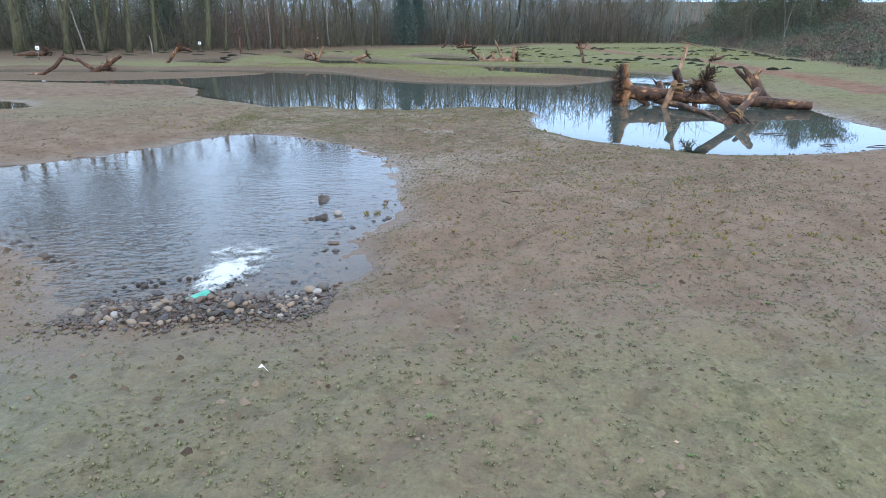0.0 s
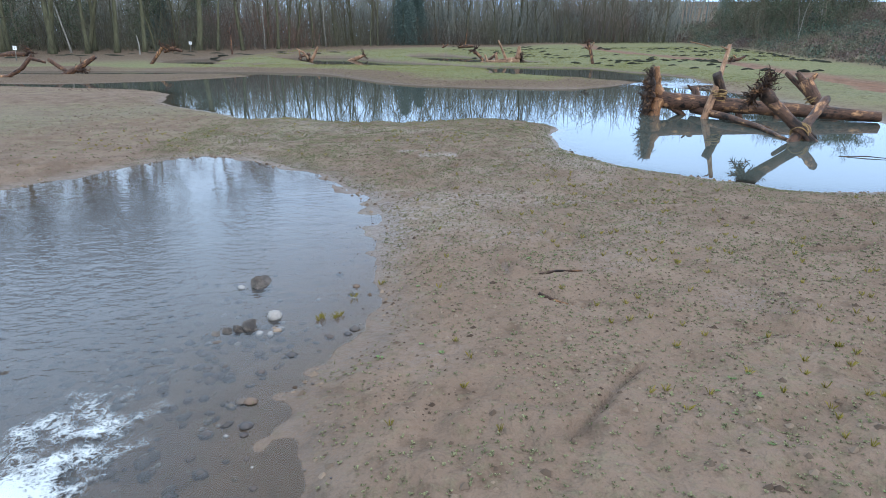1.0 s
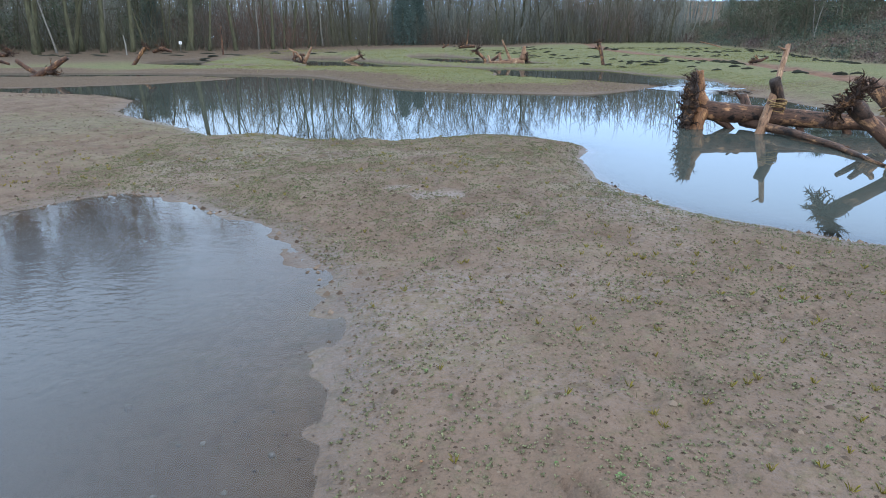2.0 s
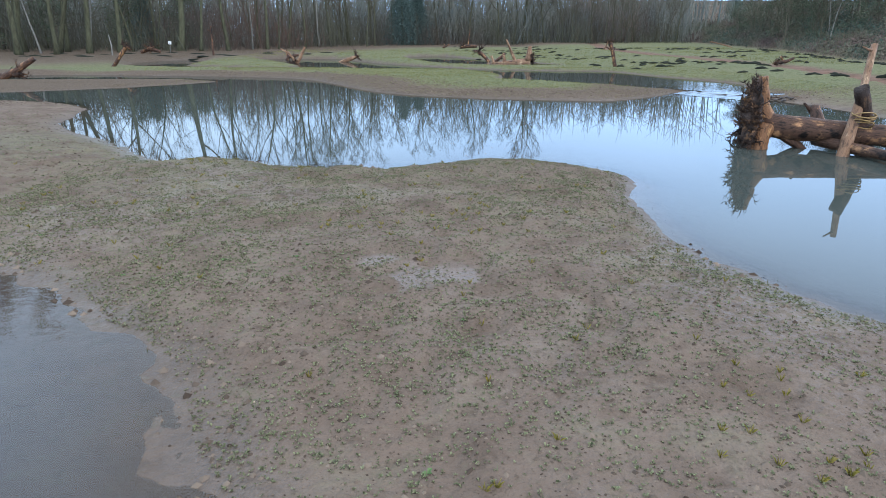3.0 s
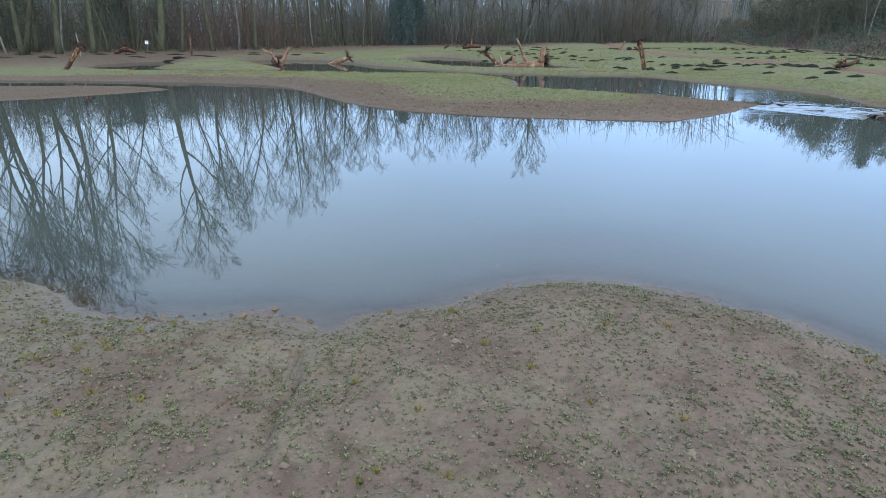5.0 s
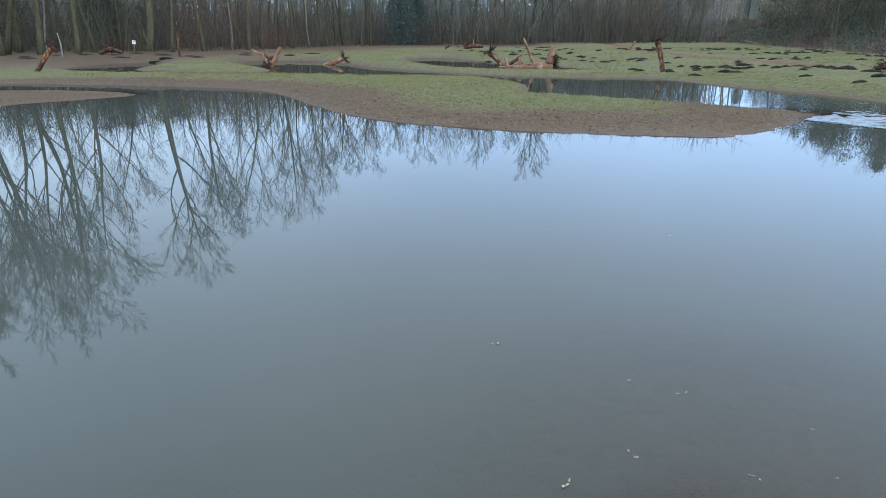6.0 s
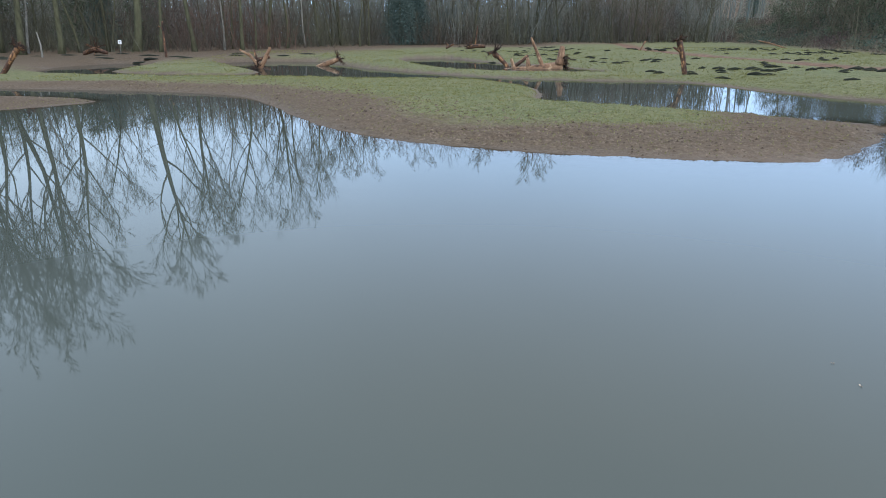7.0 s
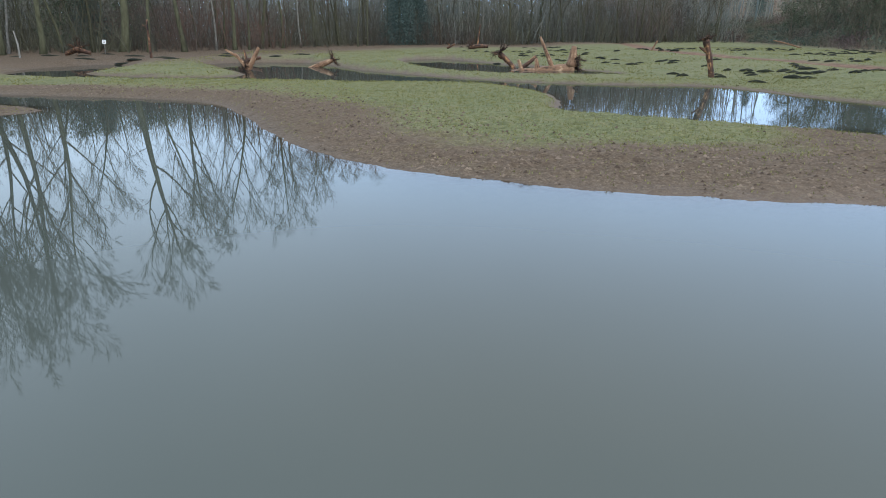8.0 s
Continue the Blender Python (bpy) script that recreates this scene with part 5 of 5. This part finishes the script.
def stone_mesh(seed, mat, flat=0.62, edgy=0.16, name="stone"):
    """A rounded stone; where edgy is large, cut by flat breaks."""
    bm = bmesh.new()
    bmesh.ops.create_icosphere(bm, subdivisions=2 if edgy < 0.25 else 3, radius=1)
    off = Vector((seed * 5.7, seed * 2.3, seed))
    broken = edgy >= 0.25
    if broken:
        r = random.Random(seed)
        for _ in range(8):
            d = Vector((r.gauss(0, 1), r.gauss(0, 1), r.gauss(0, 1))).normalized()
            at = r.uniform(0.34, 0.62)
            for v in bm.verts:
                over = v.co.dot(d) - at
                if over > 0:
                    v.co -= d * over
        edgy = 0.05
    for v in bm.verts:
        k = 1 + edgy * 1.6 * noise.noise(v.co * 0.9 + off) + edgy * noise.noise(v.co * 2.3 + off)
        v.co = Vector((v.co.x * 1.15, v.co.y * 0.9, v.co.z * flat)) * k
    me = bpy.data.meshes.new(name)
    bm.to_mesh(me)
    bm.free()
    me.materials.append(mat)
    me.polygons.foreach_set("use_smooth", [not broken] * len(me.polygons))
    return me


STONES = [stone_mesh(k, m, 0.42 + 0.08 * (k % 4), 0.32 if k in (1, 3, 5, 9) else 0.22) for k, m in enumerate((STONE, STONE, STONE, STONE, STONE_TAN, STONE, STONE_PALE, STONE_TAN, STONE, STONE))]
BERM = tagged(new("cobble_berm"), "low bank of grey and tan river cobbles at the inlet", "cobbles")
BERM.location = (-1.6, 3.75, 0.0)
crng = random.Random(4)
placed = []
while len(placed) < 290:
    u = crng.uniform(-1, 1)
    w = crng.gauss(0, 0.5)
    if abs(w) > 1 or abs(u) + 0.2 * abs(w) > 1.02:
        continue
    cx = -1.58 + 0.87 * u
    cy = 3.71 + 0.07 * u + 0.12 * abs(u) ** 3 + w * 0.34 * (1 - 0.35 * u * u)
    r = crng.choice((0.014, 0.017, 0.020, 0.023, 0.027, 0.036)) * crng.uniform(0.8, 1.3)
    if any((cx - a) ** 2 + (cy - b) ** 2 < (0.72 * (r + q)) ** 2 for a, b, q in placed):
        r *= 0.55
        if any((cx - a) ** 2 + (cy - b) ** 2 < (0.6 * (r + q)) ** 2 for a, b, q in placed):
            continue
    placed.append((cx, cy, r))
    st = new("stone", STONES[crng.choice((0, 1, 2, 3, 5, 8, 9, 1, 3, 5, 0, 4, 7, 4, 7, 6) if r < 0.032 else (0, 1, 2, 3, 5, 8, 9))])
    st.parent = BERM
    z = max(ground_at(cx, cy), -0.05) + 0.05 * math.exp(-(w / 0.6) ** 2) * (1 - u * u) + r * 0.28
    st.matrix_basis = pose(cx + 1.6, cy - 3.75, z, crng.uniform(-25, 25), crng.uniform(-25, 25), crng.uniform(0, 360)) @ Matrix.Diagonal((r, r, r, 1))


def gravel(name, label, count, place, sizes, mat, seed, lift=0.2, under=False):
    """Many small stones in one mesh."""
    rng = random.Random(seed)
    v, f = [], []
    tmpl = [(0, 0, 0.6)] + [(math.cos(a), math.sin(a), 0.12) for a in np.linspace(0, 2 * math.pi, 7)[:-1]] + [(0.8 * math.cos(a), 0.8 * math.sin(a), -0.4) for a in np.linspace(0.5, 2 * math.pi + 0.5, 7)[:-1]]
    tf = [(0, 1 + k, 1 + (k + 1) % 6) for k in range(6)] + [(1 + k, 7 + k, 7 + (k + 1) % 6, 1 + (k + 1) % 6) for k in range(6)]
    spots = [place(rng) for _ in range(count)]
    if under:
        dd = signed_distance(SHORES["water_inlet_pond"], np.array([p[0] for p in spots]), np.array([p[1] for p in spots]), 2)
        spots = [p for p, d in zip(spots, dd) if d < -0.15]
    zs = height(np.array([p[0] for p in spots]), np.array([p[1] for p in spots]))[0]
    for (x, y), z in zip(spots, zs):
        r = rng.uniform(*sizes)
        a, e = rng.uniform(0, 6.3), rng.uniform(0.6, 1.1)
        k = len(v)
        for px, py, pz in tmpl:
            j = rng.uniform(0.75, 1.25)
            v.append((x + r * j * (px * math.cos(a) - py * e * math.sin(a)), y + r * j * (px * math.sin(a) + py * e * math.cos(a)), float(z) + r * (pz * j + lift)))
        f += [tuple(i + k for i in face) for face in tf]
    return tagged(mesh_object(name, v, f, mat), label, "gravel", kind="stuff")


gravel("berm_gravel", "small wet gravel between the cobbles", 5200, lambda r: (lambda u: (-1.6 + 0.88 * u, 3.73 + 0.07 * u + 0.12 * abs(u) ** 3 + r.gauss(0, 0.16)))(r.uniform(-1, 1)), (0.007, 0.019), STONE, 41, 0.5)
gravel("bed_stones", "stones on the inlet pond's bed", 700, lambda r: (-1.8 + r.gauss(0, 0.95), 5.3 + r.gauss(0, 0.8)), (0.015, 0.045), STONE, 42, 0.2, True)
gravel("bed_pebbles", "pale pebbles on the inlet pond's bed", 160, lambda r: (-1.6 + r.gauss(0, 0.9), 5.5 + r.gauss(0, 0.9)), (0.010, 0.024), STONE_PALE, 43, 0.2, True)
gravel("shore_specks", "tiny dark crumbs and leaves in the shallows", 80, lambda r: (lambda u: (-0.62 + 0.24 * math.sin(u * 5) + r.gauss(0, 0.16), 4.3 + 5.2 * u))(r.random()), (0.004, 0.010), STONE, 45, 0.6)
gravel("row_of_stones", "dark stones in shallow water by the inlet", 46, lambda r: (lambda u: (-2.35 + 0.75 * u + r.gauss(0, 0.07), 4.28 + 0.28 * u + r.gauss(0, 0.06)))(r.random()), (0.010, 0.026), ROCK_DARK, 44, 1.6)


def single_stone(name, label, x, y, r, mat, seed, edgy=0.2, flat=0.7, sink=0.3, group=""):
    ob = new(name, stone_mesh(seed, mat, flat, edgy, name))
    ob.matrix_basis = pose(x, y, max(ground_at(x, y), -0.028) + r * flat * (1 - sink) * 0.6, 0, 0, seed * 47) @ Matrix.Diagonal((r, r, r, 1))
    return tagged(ob, label, "stone", group)


WADE = "stones in the inlet pond"
single_stone("rock", "dark angular wet rock standing in the pond", -1.29, 6.86, 0.112, ROCK_DARK, 51, 0.5, 0.95, 0.35, WADE)
for k, (x, y, r) in enumerate([(-1.15, 6.16, 0.075), (-1.22, 6.11, 0.062), (-1.28, 6.08, 0.055), (-1.20, 6.17, 0.05), (-1.34, 6.07, 0.045), (-1.13, 6.09, 0.045), (-1.25, 6.15, 0.04), (-1.40, 6.04, 0.035)]):
    single_stone("flat_rock", "flat dark broken rock awash in the pond", x, y, r, ROCK_DARK, 140 + k, 0.4, 0.5, -0.5, WADE)
for k, (x, y, r, m) in enumerate([(-1.41, 6.81, 0.030, STONE_PALE), (-1.44, 6.86, 0.022, STONE), (-1.38, 6.75, 0.020, STONE), (-1.04, 6.30, 0.052, STONE_PALE), (-1.01, 6.06, 0.026, STONE_PALE), (-0.98, 6.10, 0.028, STONE_TAN), (-0.96, 6.14, 0.024, STONE_PALE),
                                  (-1.08, 6.07, 0.027, STONE_PALE), (-1.00, 6.14, 0.022, STONE_TAN), (-1.05, 6.02, 0.018, STONE), (-1.40, 6.05, 0.026, ROCK_DARK), (-1.16, 5.66, 0.028, ROCK_DARK), (-1.25, 5.75, 0.024, ROCK_DARK), (-1.3, 5.95, 0.03, STONE),
                                  (-1.09, 4.36, 0.030, ROCK_DARK), (-1.04, 4.33, 0.020, ROCK_DARK), (-2.30, 5.39, 0.026, ROCK_DARK), (-1.05, 5.3, 0.02, ROCK_DARK), (-2.35, 5.6, 0.03, ROCK_DARK), (-0.84, 4.21, 0.050, STONE), (-0.92, 4.13, 0.042, STONE_TAN), (-0.86, 4.10, 0.030, STONE_PALE)]):
    single_stone("pond_stone", ("pale smooth" if m is STONE_PALE else "tan smooth" if m is STONE_TAN else "dark wet") + " stone standing in shallow water", x, y, r, m, 60 + k, 0.2, 0.75, -0.6 if m in (STONE_PALE, STONE_TAN) else -0.2, WADE)
rrng = random.Random(12)
for k in range(34):
    u = rrng.random() ** 0.6
    single_stone("riffle_stone", "dark wet stone in the riffle between ponds", 8.3 + 1.9 * u + rrng.gauss(0, 0.14), 28.8 - 3.4 * u + rrng.gauss(0, 0.2), rrng.uniform(0.05, 0.12), rrng.choice((ROCK_DARK, ROCK_DARK, STONE)), 90 + k, 0.3, 0.38, -0.7, "stones in the riffle")

for k in range(7):
    u = rrng.random()
    x, y, n = 8.4 + 1.9 * u + rrng.gauss(0, 0.15), 28.6 - 3.3 * u + rrng.gauss(0, 0.2), rrng.uniform(0.25, 0.7)
    o = log_thing("debris_stick", "dark stick caught in the riffle", (x, y, max(ground_at(x, y), 0.0) + 0.02), [(-n * 0.6, 0, 0), (0, 0.06, 0.02), (n * 0.6, 0.02, 0.05)], [0.012, 0.016, 0.006], WOOD_DARK, 130 + k, "sticks in the riffle", sides=8)
    o.rotation_euler.z = rrng.uniform(-1.2, 1.2)
PIPE = mottled("green_plastic_pipe", (0.05, 0.26, 0.20), (0.10, 0.42, 0.33), 20, 0.4, 0.1)
pipe = tagged(new("outlet_pipe"), "short green plastic pipe end under cobbles", "pipe")
pipe.matrix_basis = pose(-1.66, 4.06, 0.016, -86, 0, -38)
t = Tubes()
t.add([(0, 0, -0.14), (0, 0, 0.03), (0, 0, 0.035), (0, 0, 0.03), (0, 0, -0.05)], [0.042, 0.042, 0.038, 0.034, 0.034], 14, False)
raw_part("tube", t.v, t.f, PIPE, pipe)


def foam_material():
    m, n, l, b = material("white_churned_foam", 0.6, 0.3)
    b.inputs["Base Color"].default_value = (0.52, 0.57, 0.58, 1)
    foam = attribute(n, "foam")
    tc = n.new("ShaderNodeTexCoord")
    vor = n.new("ShaderNodeTexVoronoi")
    vor.feature = "DISTANCE_TO_EDGE"
    vor.inputs["Scale"].default_value = 21
    warp = n.new("ShaderNodeTexNoise")
    warp.inputs["Scale"].default_value, warp.inputs["Detail"].default_value = 11, 5
    l.new(tc.outputs["Object"], warp.inputs["Vector"])
    add = n.new("ShaderNodeVectorMath")
    add.operation = "MULTIPLY_ADD"
    l.new(warp.outputs["Color"], add.inputs[0])
    add.inputs[1].default_value = (0.22, 0.22, 0.22)
    l.new(tc.outputs["Object"], add.inputs[2])
    l.new(add.outputs[0], vor.inputs["Vector"])
    lace = math_node(n, l, "SUBTRACT", 1.0, math_node(n, l, "MULTIPLY", vor.outputs["Distance"], 5.0))
    fine = noise_node(n, l, 34, 5, 0.75)
    a = math_node(n, l, "ADD", math_node(n, l, "MULTIPLY", lace, 0.22), math_node(n, l, "MULTIPLY", fine, 0.70))
    a = math_node(n, l, "SUBTRACT", math_node(n, l, "ADD", a, math_node(n, l, "MULTIPLY", foam, 1.45)), 0.74)
    l.new(math_node(n, l, "MULTIPLY", a, 1.9, True), b.inputs["Alpha"])
    bump(n, l, b, fine, 0.8, 0.03)
    return m


def build_foam():
    """The churned patch where water wells up from the pipe."""
    n, m = 90, 60
    v, foam = [], []
    for i in range(n):
        for j in range(m):
            u, w = i / (n - 1), j / (m - 1) * 2 - 1
            wide = 0.09 + 0.46 * u ** 0.7
            x = -1.68 + 0.08 * u + w * wide
            y = 4.07 + 1.60 * u - w * wide * 0.15
            q = Vector((x, y, 0))
            core = math.exp(-((u - 0.25) / 0.22) ** 2 - (w / 0.55) ** 2) * (0.8 + 0.5 * noise.noise(q * 9))
            edge = (1 - abs(w) ** 3) * min(1, u * 12) * max(0, 1 - u ** 2.5)
            k = max(core, 0.52 * edge * (0.80 + 0.9 * noise.noise(q * 6) + 0.5 * noise.noise(q * 15)))
            v.append((x, y, 0.010 + 0.042 * core + 0.030 * core * noise.noise(q * 13) + 0.010 * edge * abs(noise.noise(q * 22))))
            foam.append(k)
    ob = mesh_object("foam", v, grid_faces(n, m).tolist(), foam_material())
    put_attribute(ob, "foam", foam)
    return tagged(ob, "white churning foam over the inlet pipe", "foam", kind="stuff")


build_foam()

# ---- seedlings, clods, tufts and fallen leaves on the mud ----


SEEDLING = leaf_material("grey_green_seedlings", (0.052, 0.058, 0.028), (0.200, 0.205, 0.112))
CLOVER = leaf_material("fresh_green_leaves", (0.055, 0.095, 0.035), (0.14, 0.20, 0.085))
TUFT = leaf_material("yellow_green_grass", (0.095, 0.085, 0.016), (0.25, 0.20, 0.045))
CLOD = leaf_material("mud_clods", (0.046, 0.032, 0.023), (0.190, 0.145, 0.108))
DEADLEAF = leaf_material("fallen_leaves", (0.24, 0.11, 0.05), (0.50, 0.40, 0.30))
GRASS = leaf_material("meadow_grass", (0.085, 0.092, 0.028), (0.240, 0.225, 0.090))


def mud_spots(seed, n, keep, area=(-7.5, 9.5, 0.8, 17.0), dry=0.06):
    """Places on the mud, thinned by keep."""
    r = np.random.RandomState(seed)
    x, y = r.uniform(area[0], area[1], n), r.uniform(area[2], area[3], n)
    ok = r.rand(n) < keep(x, y)
    x, y = x[ok], y[ok]
    z, shore = height(x, y)
    ok = shore > dry
    return x[ok], y[ok], z[ok]


def rosettes(name, label, seed, spots, size, leaves, mat, rise=0.6):
    """Small plants of a few leaves each, in one mesh."""
    r = np.random.RandomState(seed)
    x, y, z = (np.repeat(np.asarray(c, float), leaves) for c in spots)
    count = len(x) // leaves
    a = np.repeat(r.uniform(0, 6.3, count), leaves) + np.tile(np.arange(leaves) * 2.4, count) + r.uniform(-0.4, 0.4, len(x))
    n = np.repeat(r.uniform(*size, count), leaves) * r.uniform(0.6, 1.2, len(x))
    up, w, c, s = n * r.uniform(0.15, rise, len(x)), n * 0.36, np.cos(a), np.sin(a)
    v = np.stack([np.stack([x, y, z - 0.003], 1), np.stack([x + c * n * 0.55 - s * w, y + s * n * 0.55 + c * w, z + up], 1),
                  np.stack([x + c * n, y + s * n, z + up * 0.8], 1), np.stack([x + c * n * 0.55 + s * w, y + s * n * 0.55 - c * w, z + up], 1)], 1).reshape(-1, 3)
    return tagged(mesh_object(name, v.tolist(), np.arange(len(v)).reshape(-1, 4).tolist(), mat, False), label, "plants", kind="stuff")


def patchy(lo, hi, scale, seed, floor=0.12):
    return lambda x, y: floor + (1 - floor) * smooth(lo, hi, value_noise(x, y, scale, seed))


sprouts = lambda x, y: patchy(0.25, 0.65, 0.9, 51, 0.42)(x, y) * patchy(0.3, 0.6, 0.2, 57, 0.4)(x, y) * (0.35 + 0.65 * smooth(6.5, 10, y + 3 * (value_noise(x, y, 1.5, 59) - 0.5)))
rosettes("seedlings", "sparse grey-green seedlings on mud", 1, mud_spots(1, 330000, sprouts, (-4.6, 5.4, 0.8, 17.0)), (0.006, 0.0145), 4, SEEDLING, 1.0)
rosettes("seedlings", "thinly scattered seedlings on mud farther off", 4, mud_spots(4, 60000, lambda x, y: sprouts(x, y) * (np.abs(x - 0.4) > 5.0), (-10, 10, 0.8, 26.0)), (0.010, 0.020), 3, SEEDLING, 0.8)
rosettes("clover", "fresh green leaf rosettes on mud", 2, mud_spots(2, 2600, patchy(0.55, 0.8, 0.8, 52, 0.03)), (0.012, 0.026), 5, CLOVER)

def build_clods():
    rng = random.Random(61)
    xs, ys, zs = mud_spots(3, 40000, patchy(0.3, 0.7, 0.7, 53, 0.2), (-9, 10, 0.8, 28.5))
    # a fringe of crumbs and debris along the water's edge
    near = lambda x, y: 0.5 * smooth(0.22, 0.0, np.minimum(np.abs(signed_distance(SHORES["water_inlet_pond"], x, y, 1)), np.abs(signed_distance(SHORES["water_main_pond"], x, y, 1)))) * smooth(0.35, 0.65, value_noise(x, y, 0.5, 58))
    ex, ey, ez = mud_spots(13, 60000, near, (-6, 9, 3.8, 17.5), -0.10)
    fx, fy, fz = mud_spots(14, 48000, lambda x, y: patchy(0.35, 0.65, 1.2, 60, 0.15)(x, y) * smooth(4.0, 1.5, np.abs(signed_distance(SHORES["water_main_pond"], x, y, 6))), (-13, 12, 24, 40))
    rows = [(x, y, z, 0.007, 0.02) for x, y, z in zip(xs, ys, zs)] + [(x, y, z, 0.010, 0.024) for x, y, z in zip(fx, fy, fz)] + [(x, y, max(z, -0.012), 0.008, 0.03) for x, y, z in zip(ex, ey, ez)]
    cx, cy, cz = mud_spots(15, 70000, patchy(0.3, 0.6, 0.3, 62, 0.3), (-3.6, 4.6, 5.0, 17.0))
    rows += [(x, y, z, 0.004, 0.008) for x, y, z in zip(cx, cy, cz)]
    v, f = [], []
    for x, y, z, least, more in rows:
        r = least + more * rng.random() ** 2.5
        a = rng.uniform(0, 6.3)
        b = len(v)
        for k in range(5):
            j = rng.uniform(0.7, 1.3) * r
            v.append((x + math.cos(a + k * 1.2566) * j * 1.2, y + math.sin(a + k * 1.2566) * j, z - 0.2 * r))
        v.append((x + rng.uniform(-0.3, 0.3) * r, y + rng.uniform(-0.3, 0.3) * r, z + r * rng.uniform(0.5, 0.95)))
        f += [(b + k, b + (k + 1) % 5, b + 5) for k in range(5)]
    return tagged(mesh_object("mud_crumbs", v, f, CLOD, False), "small crumbs and clods of mud", "mud", kind="stuff")


build_clods()


def blades(name, label, seed, spots, count, tall, spread, wide, mat):
    rng = random.Random(seed)
    v, f = [], []
    for x, y, z in zip(*spots):
        for k in range(count):
            a = rng.uniform(0, 6.3)
            h = tall * rng.uniform(0.5, 1.1)
            d = spread * rng.uniform(0.2, 1.0)
            c, s = math.cos(a), math.sin(a)
            b = len(v)
            bx, by = x + c * d * 0.25, y + s * d * 0.25
            v += [(bx - s * wide, by + c * wide, z - 0.005), (bx + s * wide, by - c * wide, z - 0.005), (bx + c * d * 0.5, by + s * d * 0.5, z + h * 0.75), (bx + c * d, by + s * d, z + h)]
            f += [(b, b + 1, b + 2), (b + 2, b + 1, b + 3)]
    return tagged(mesh_object(name, v, f, mat, False), label, "grass", kind="stuff")


blades("grass_tufts", "small yellow-green grass tufts on mud", 5, mud_spots(5, 1700, patchy(0.45, 0.8, 2.2, 55, 0.2), (-6, 6, 4.5, 16.6)), 12, 0.036, 0.028, 0.0022, TUFT)
blades("shore_sprigs", "thin sprigs along the shore", 6, mud_spots(6, 9000, lambda x, y: 0.1 + 0 * x, (-7, 9, 4, 17), -0.45), 2, 0.045, 0.012, 0.002, SEEDLING)
blades("meadow_grass", "short tufted grass over the open field", 12, mud_spots(16, 30000, lambda x, y: patchy(0.3, 0.6, 1.6, 63, 0.25)(x, y) * (track_distance(x, y) > 1.2) * (x < bank_foot(y) - 0.5), (-16, 30, 40, 78), 0.2), 3, 0.06, 0.06, 0.012, GRASS)
blades("meadow_grass", "short olive grass over the islet", 7, mud_spots(7, 60000, lambda x, y: 0.22 + 0.78 * smooth(1.0, 2.6, signed_distance(SHORES["water_main_pond"], x, y, 6)), (-11, 13, 26, 43), 0.12), 2, 0.035, 0.03, 0.006, GRASS)
blades("pond_tufts", "small yellow-green tufts standing in the shallows", 8, ([-0.61, -0.64, -0.16, -0.74, -0.71, -0.38, -0.55], [6.31, 6.28, 6.10, 6.25, 6.28, 6.84, 6.62], [0.0] * 7), 14, 0.042, 0.034, 0.0026, TUFT)
rosettes("floating_leaves", "pale sodden leaves afloat on the main pond", 10, ([0.81, 0.83, 0.51, 0.53, 1.25, 1.27, 0.33, 0.36, 0.98, 1.18, 1.22, 1.66, 1.57, 2.04, 2.04, 2.62, 2.70, 2.55], [17.20, 17.16, 17.0, 17.03, 17.05, 17.02, 18.14, 18.15, 17.75, 17.63, 17.64, 17.34, 17.03, 20.32, 20.10, 14.9, 14.6, 14.3], [0.004] * 18), (0.008, 0.018), 2, DEADLEAF, 0.2)
rosettes("fallen_leaves", "scattered pale and orange fallen leaves", 9, mud_spots(9, 240, lambda x, y: 0.6 + 0 * x, (-7, 9, 0.8, 30), 0.02), (0.016, 0.034), 1, DEADLEAF, 0.3)
feather = tagged(rosettes("feather", "single white feather on mud", 3, ([-0.86], [2.78], [ground_at(-0.86, 2.78) + 0.004]), (0.058, 0.06), 1, SIGN_WHITE, 0.9), "", "feather")

for k, pts in enumerate(([(0.80, 6.80), (0.93, 6.86), (1.12, 6.83)], [(0.74, 6.46), (0.84, 6.36), (1.0, 6.22)])):
    x0, y0 = pts[0]
    log_thing("buried_twig", "thin dark twig half buried in mud", (x0, y0, 0), [(x - x0, y - y0, ground_at(x, y) + 0.022) for x, y in pts], [0.015, 0.013, 0.005], WOOD_DARK, 70 + k, "twigs on the mud", sides=8)
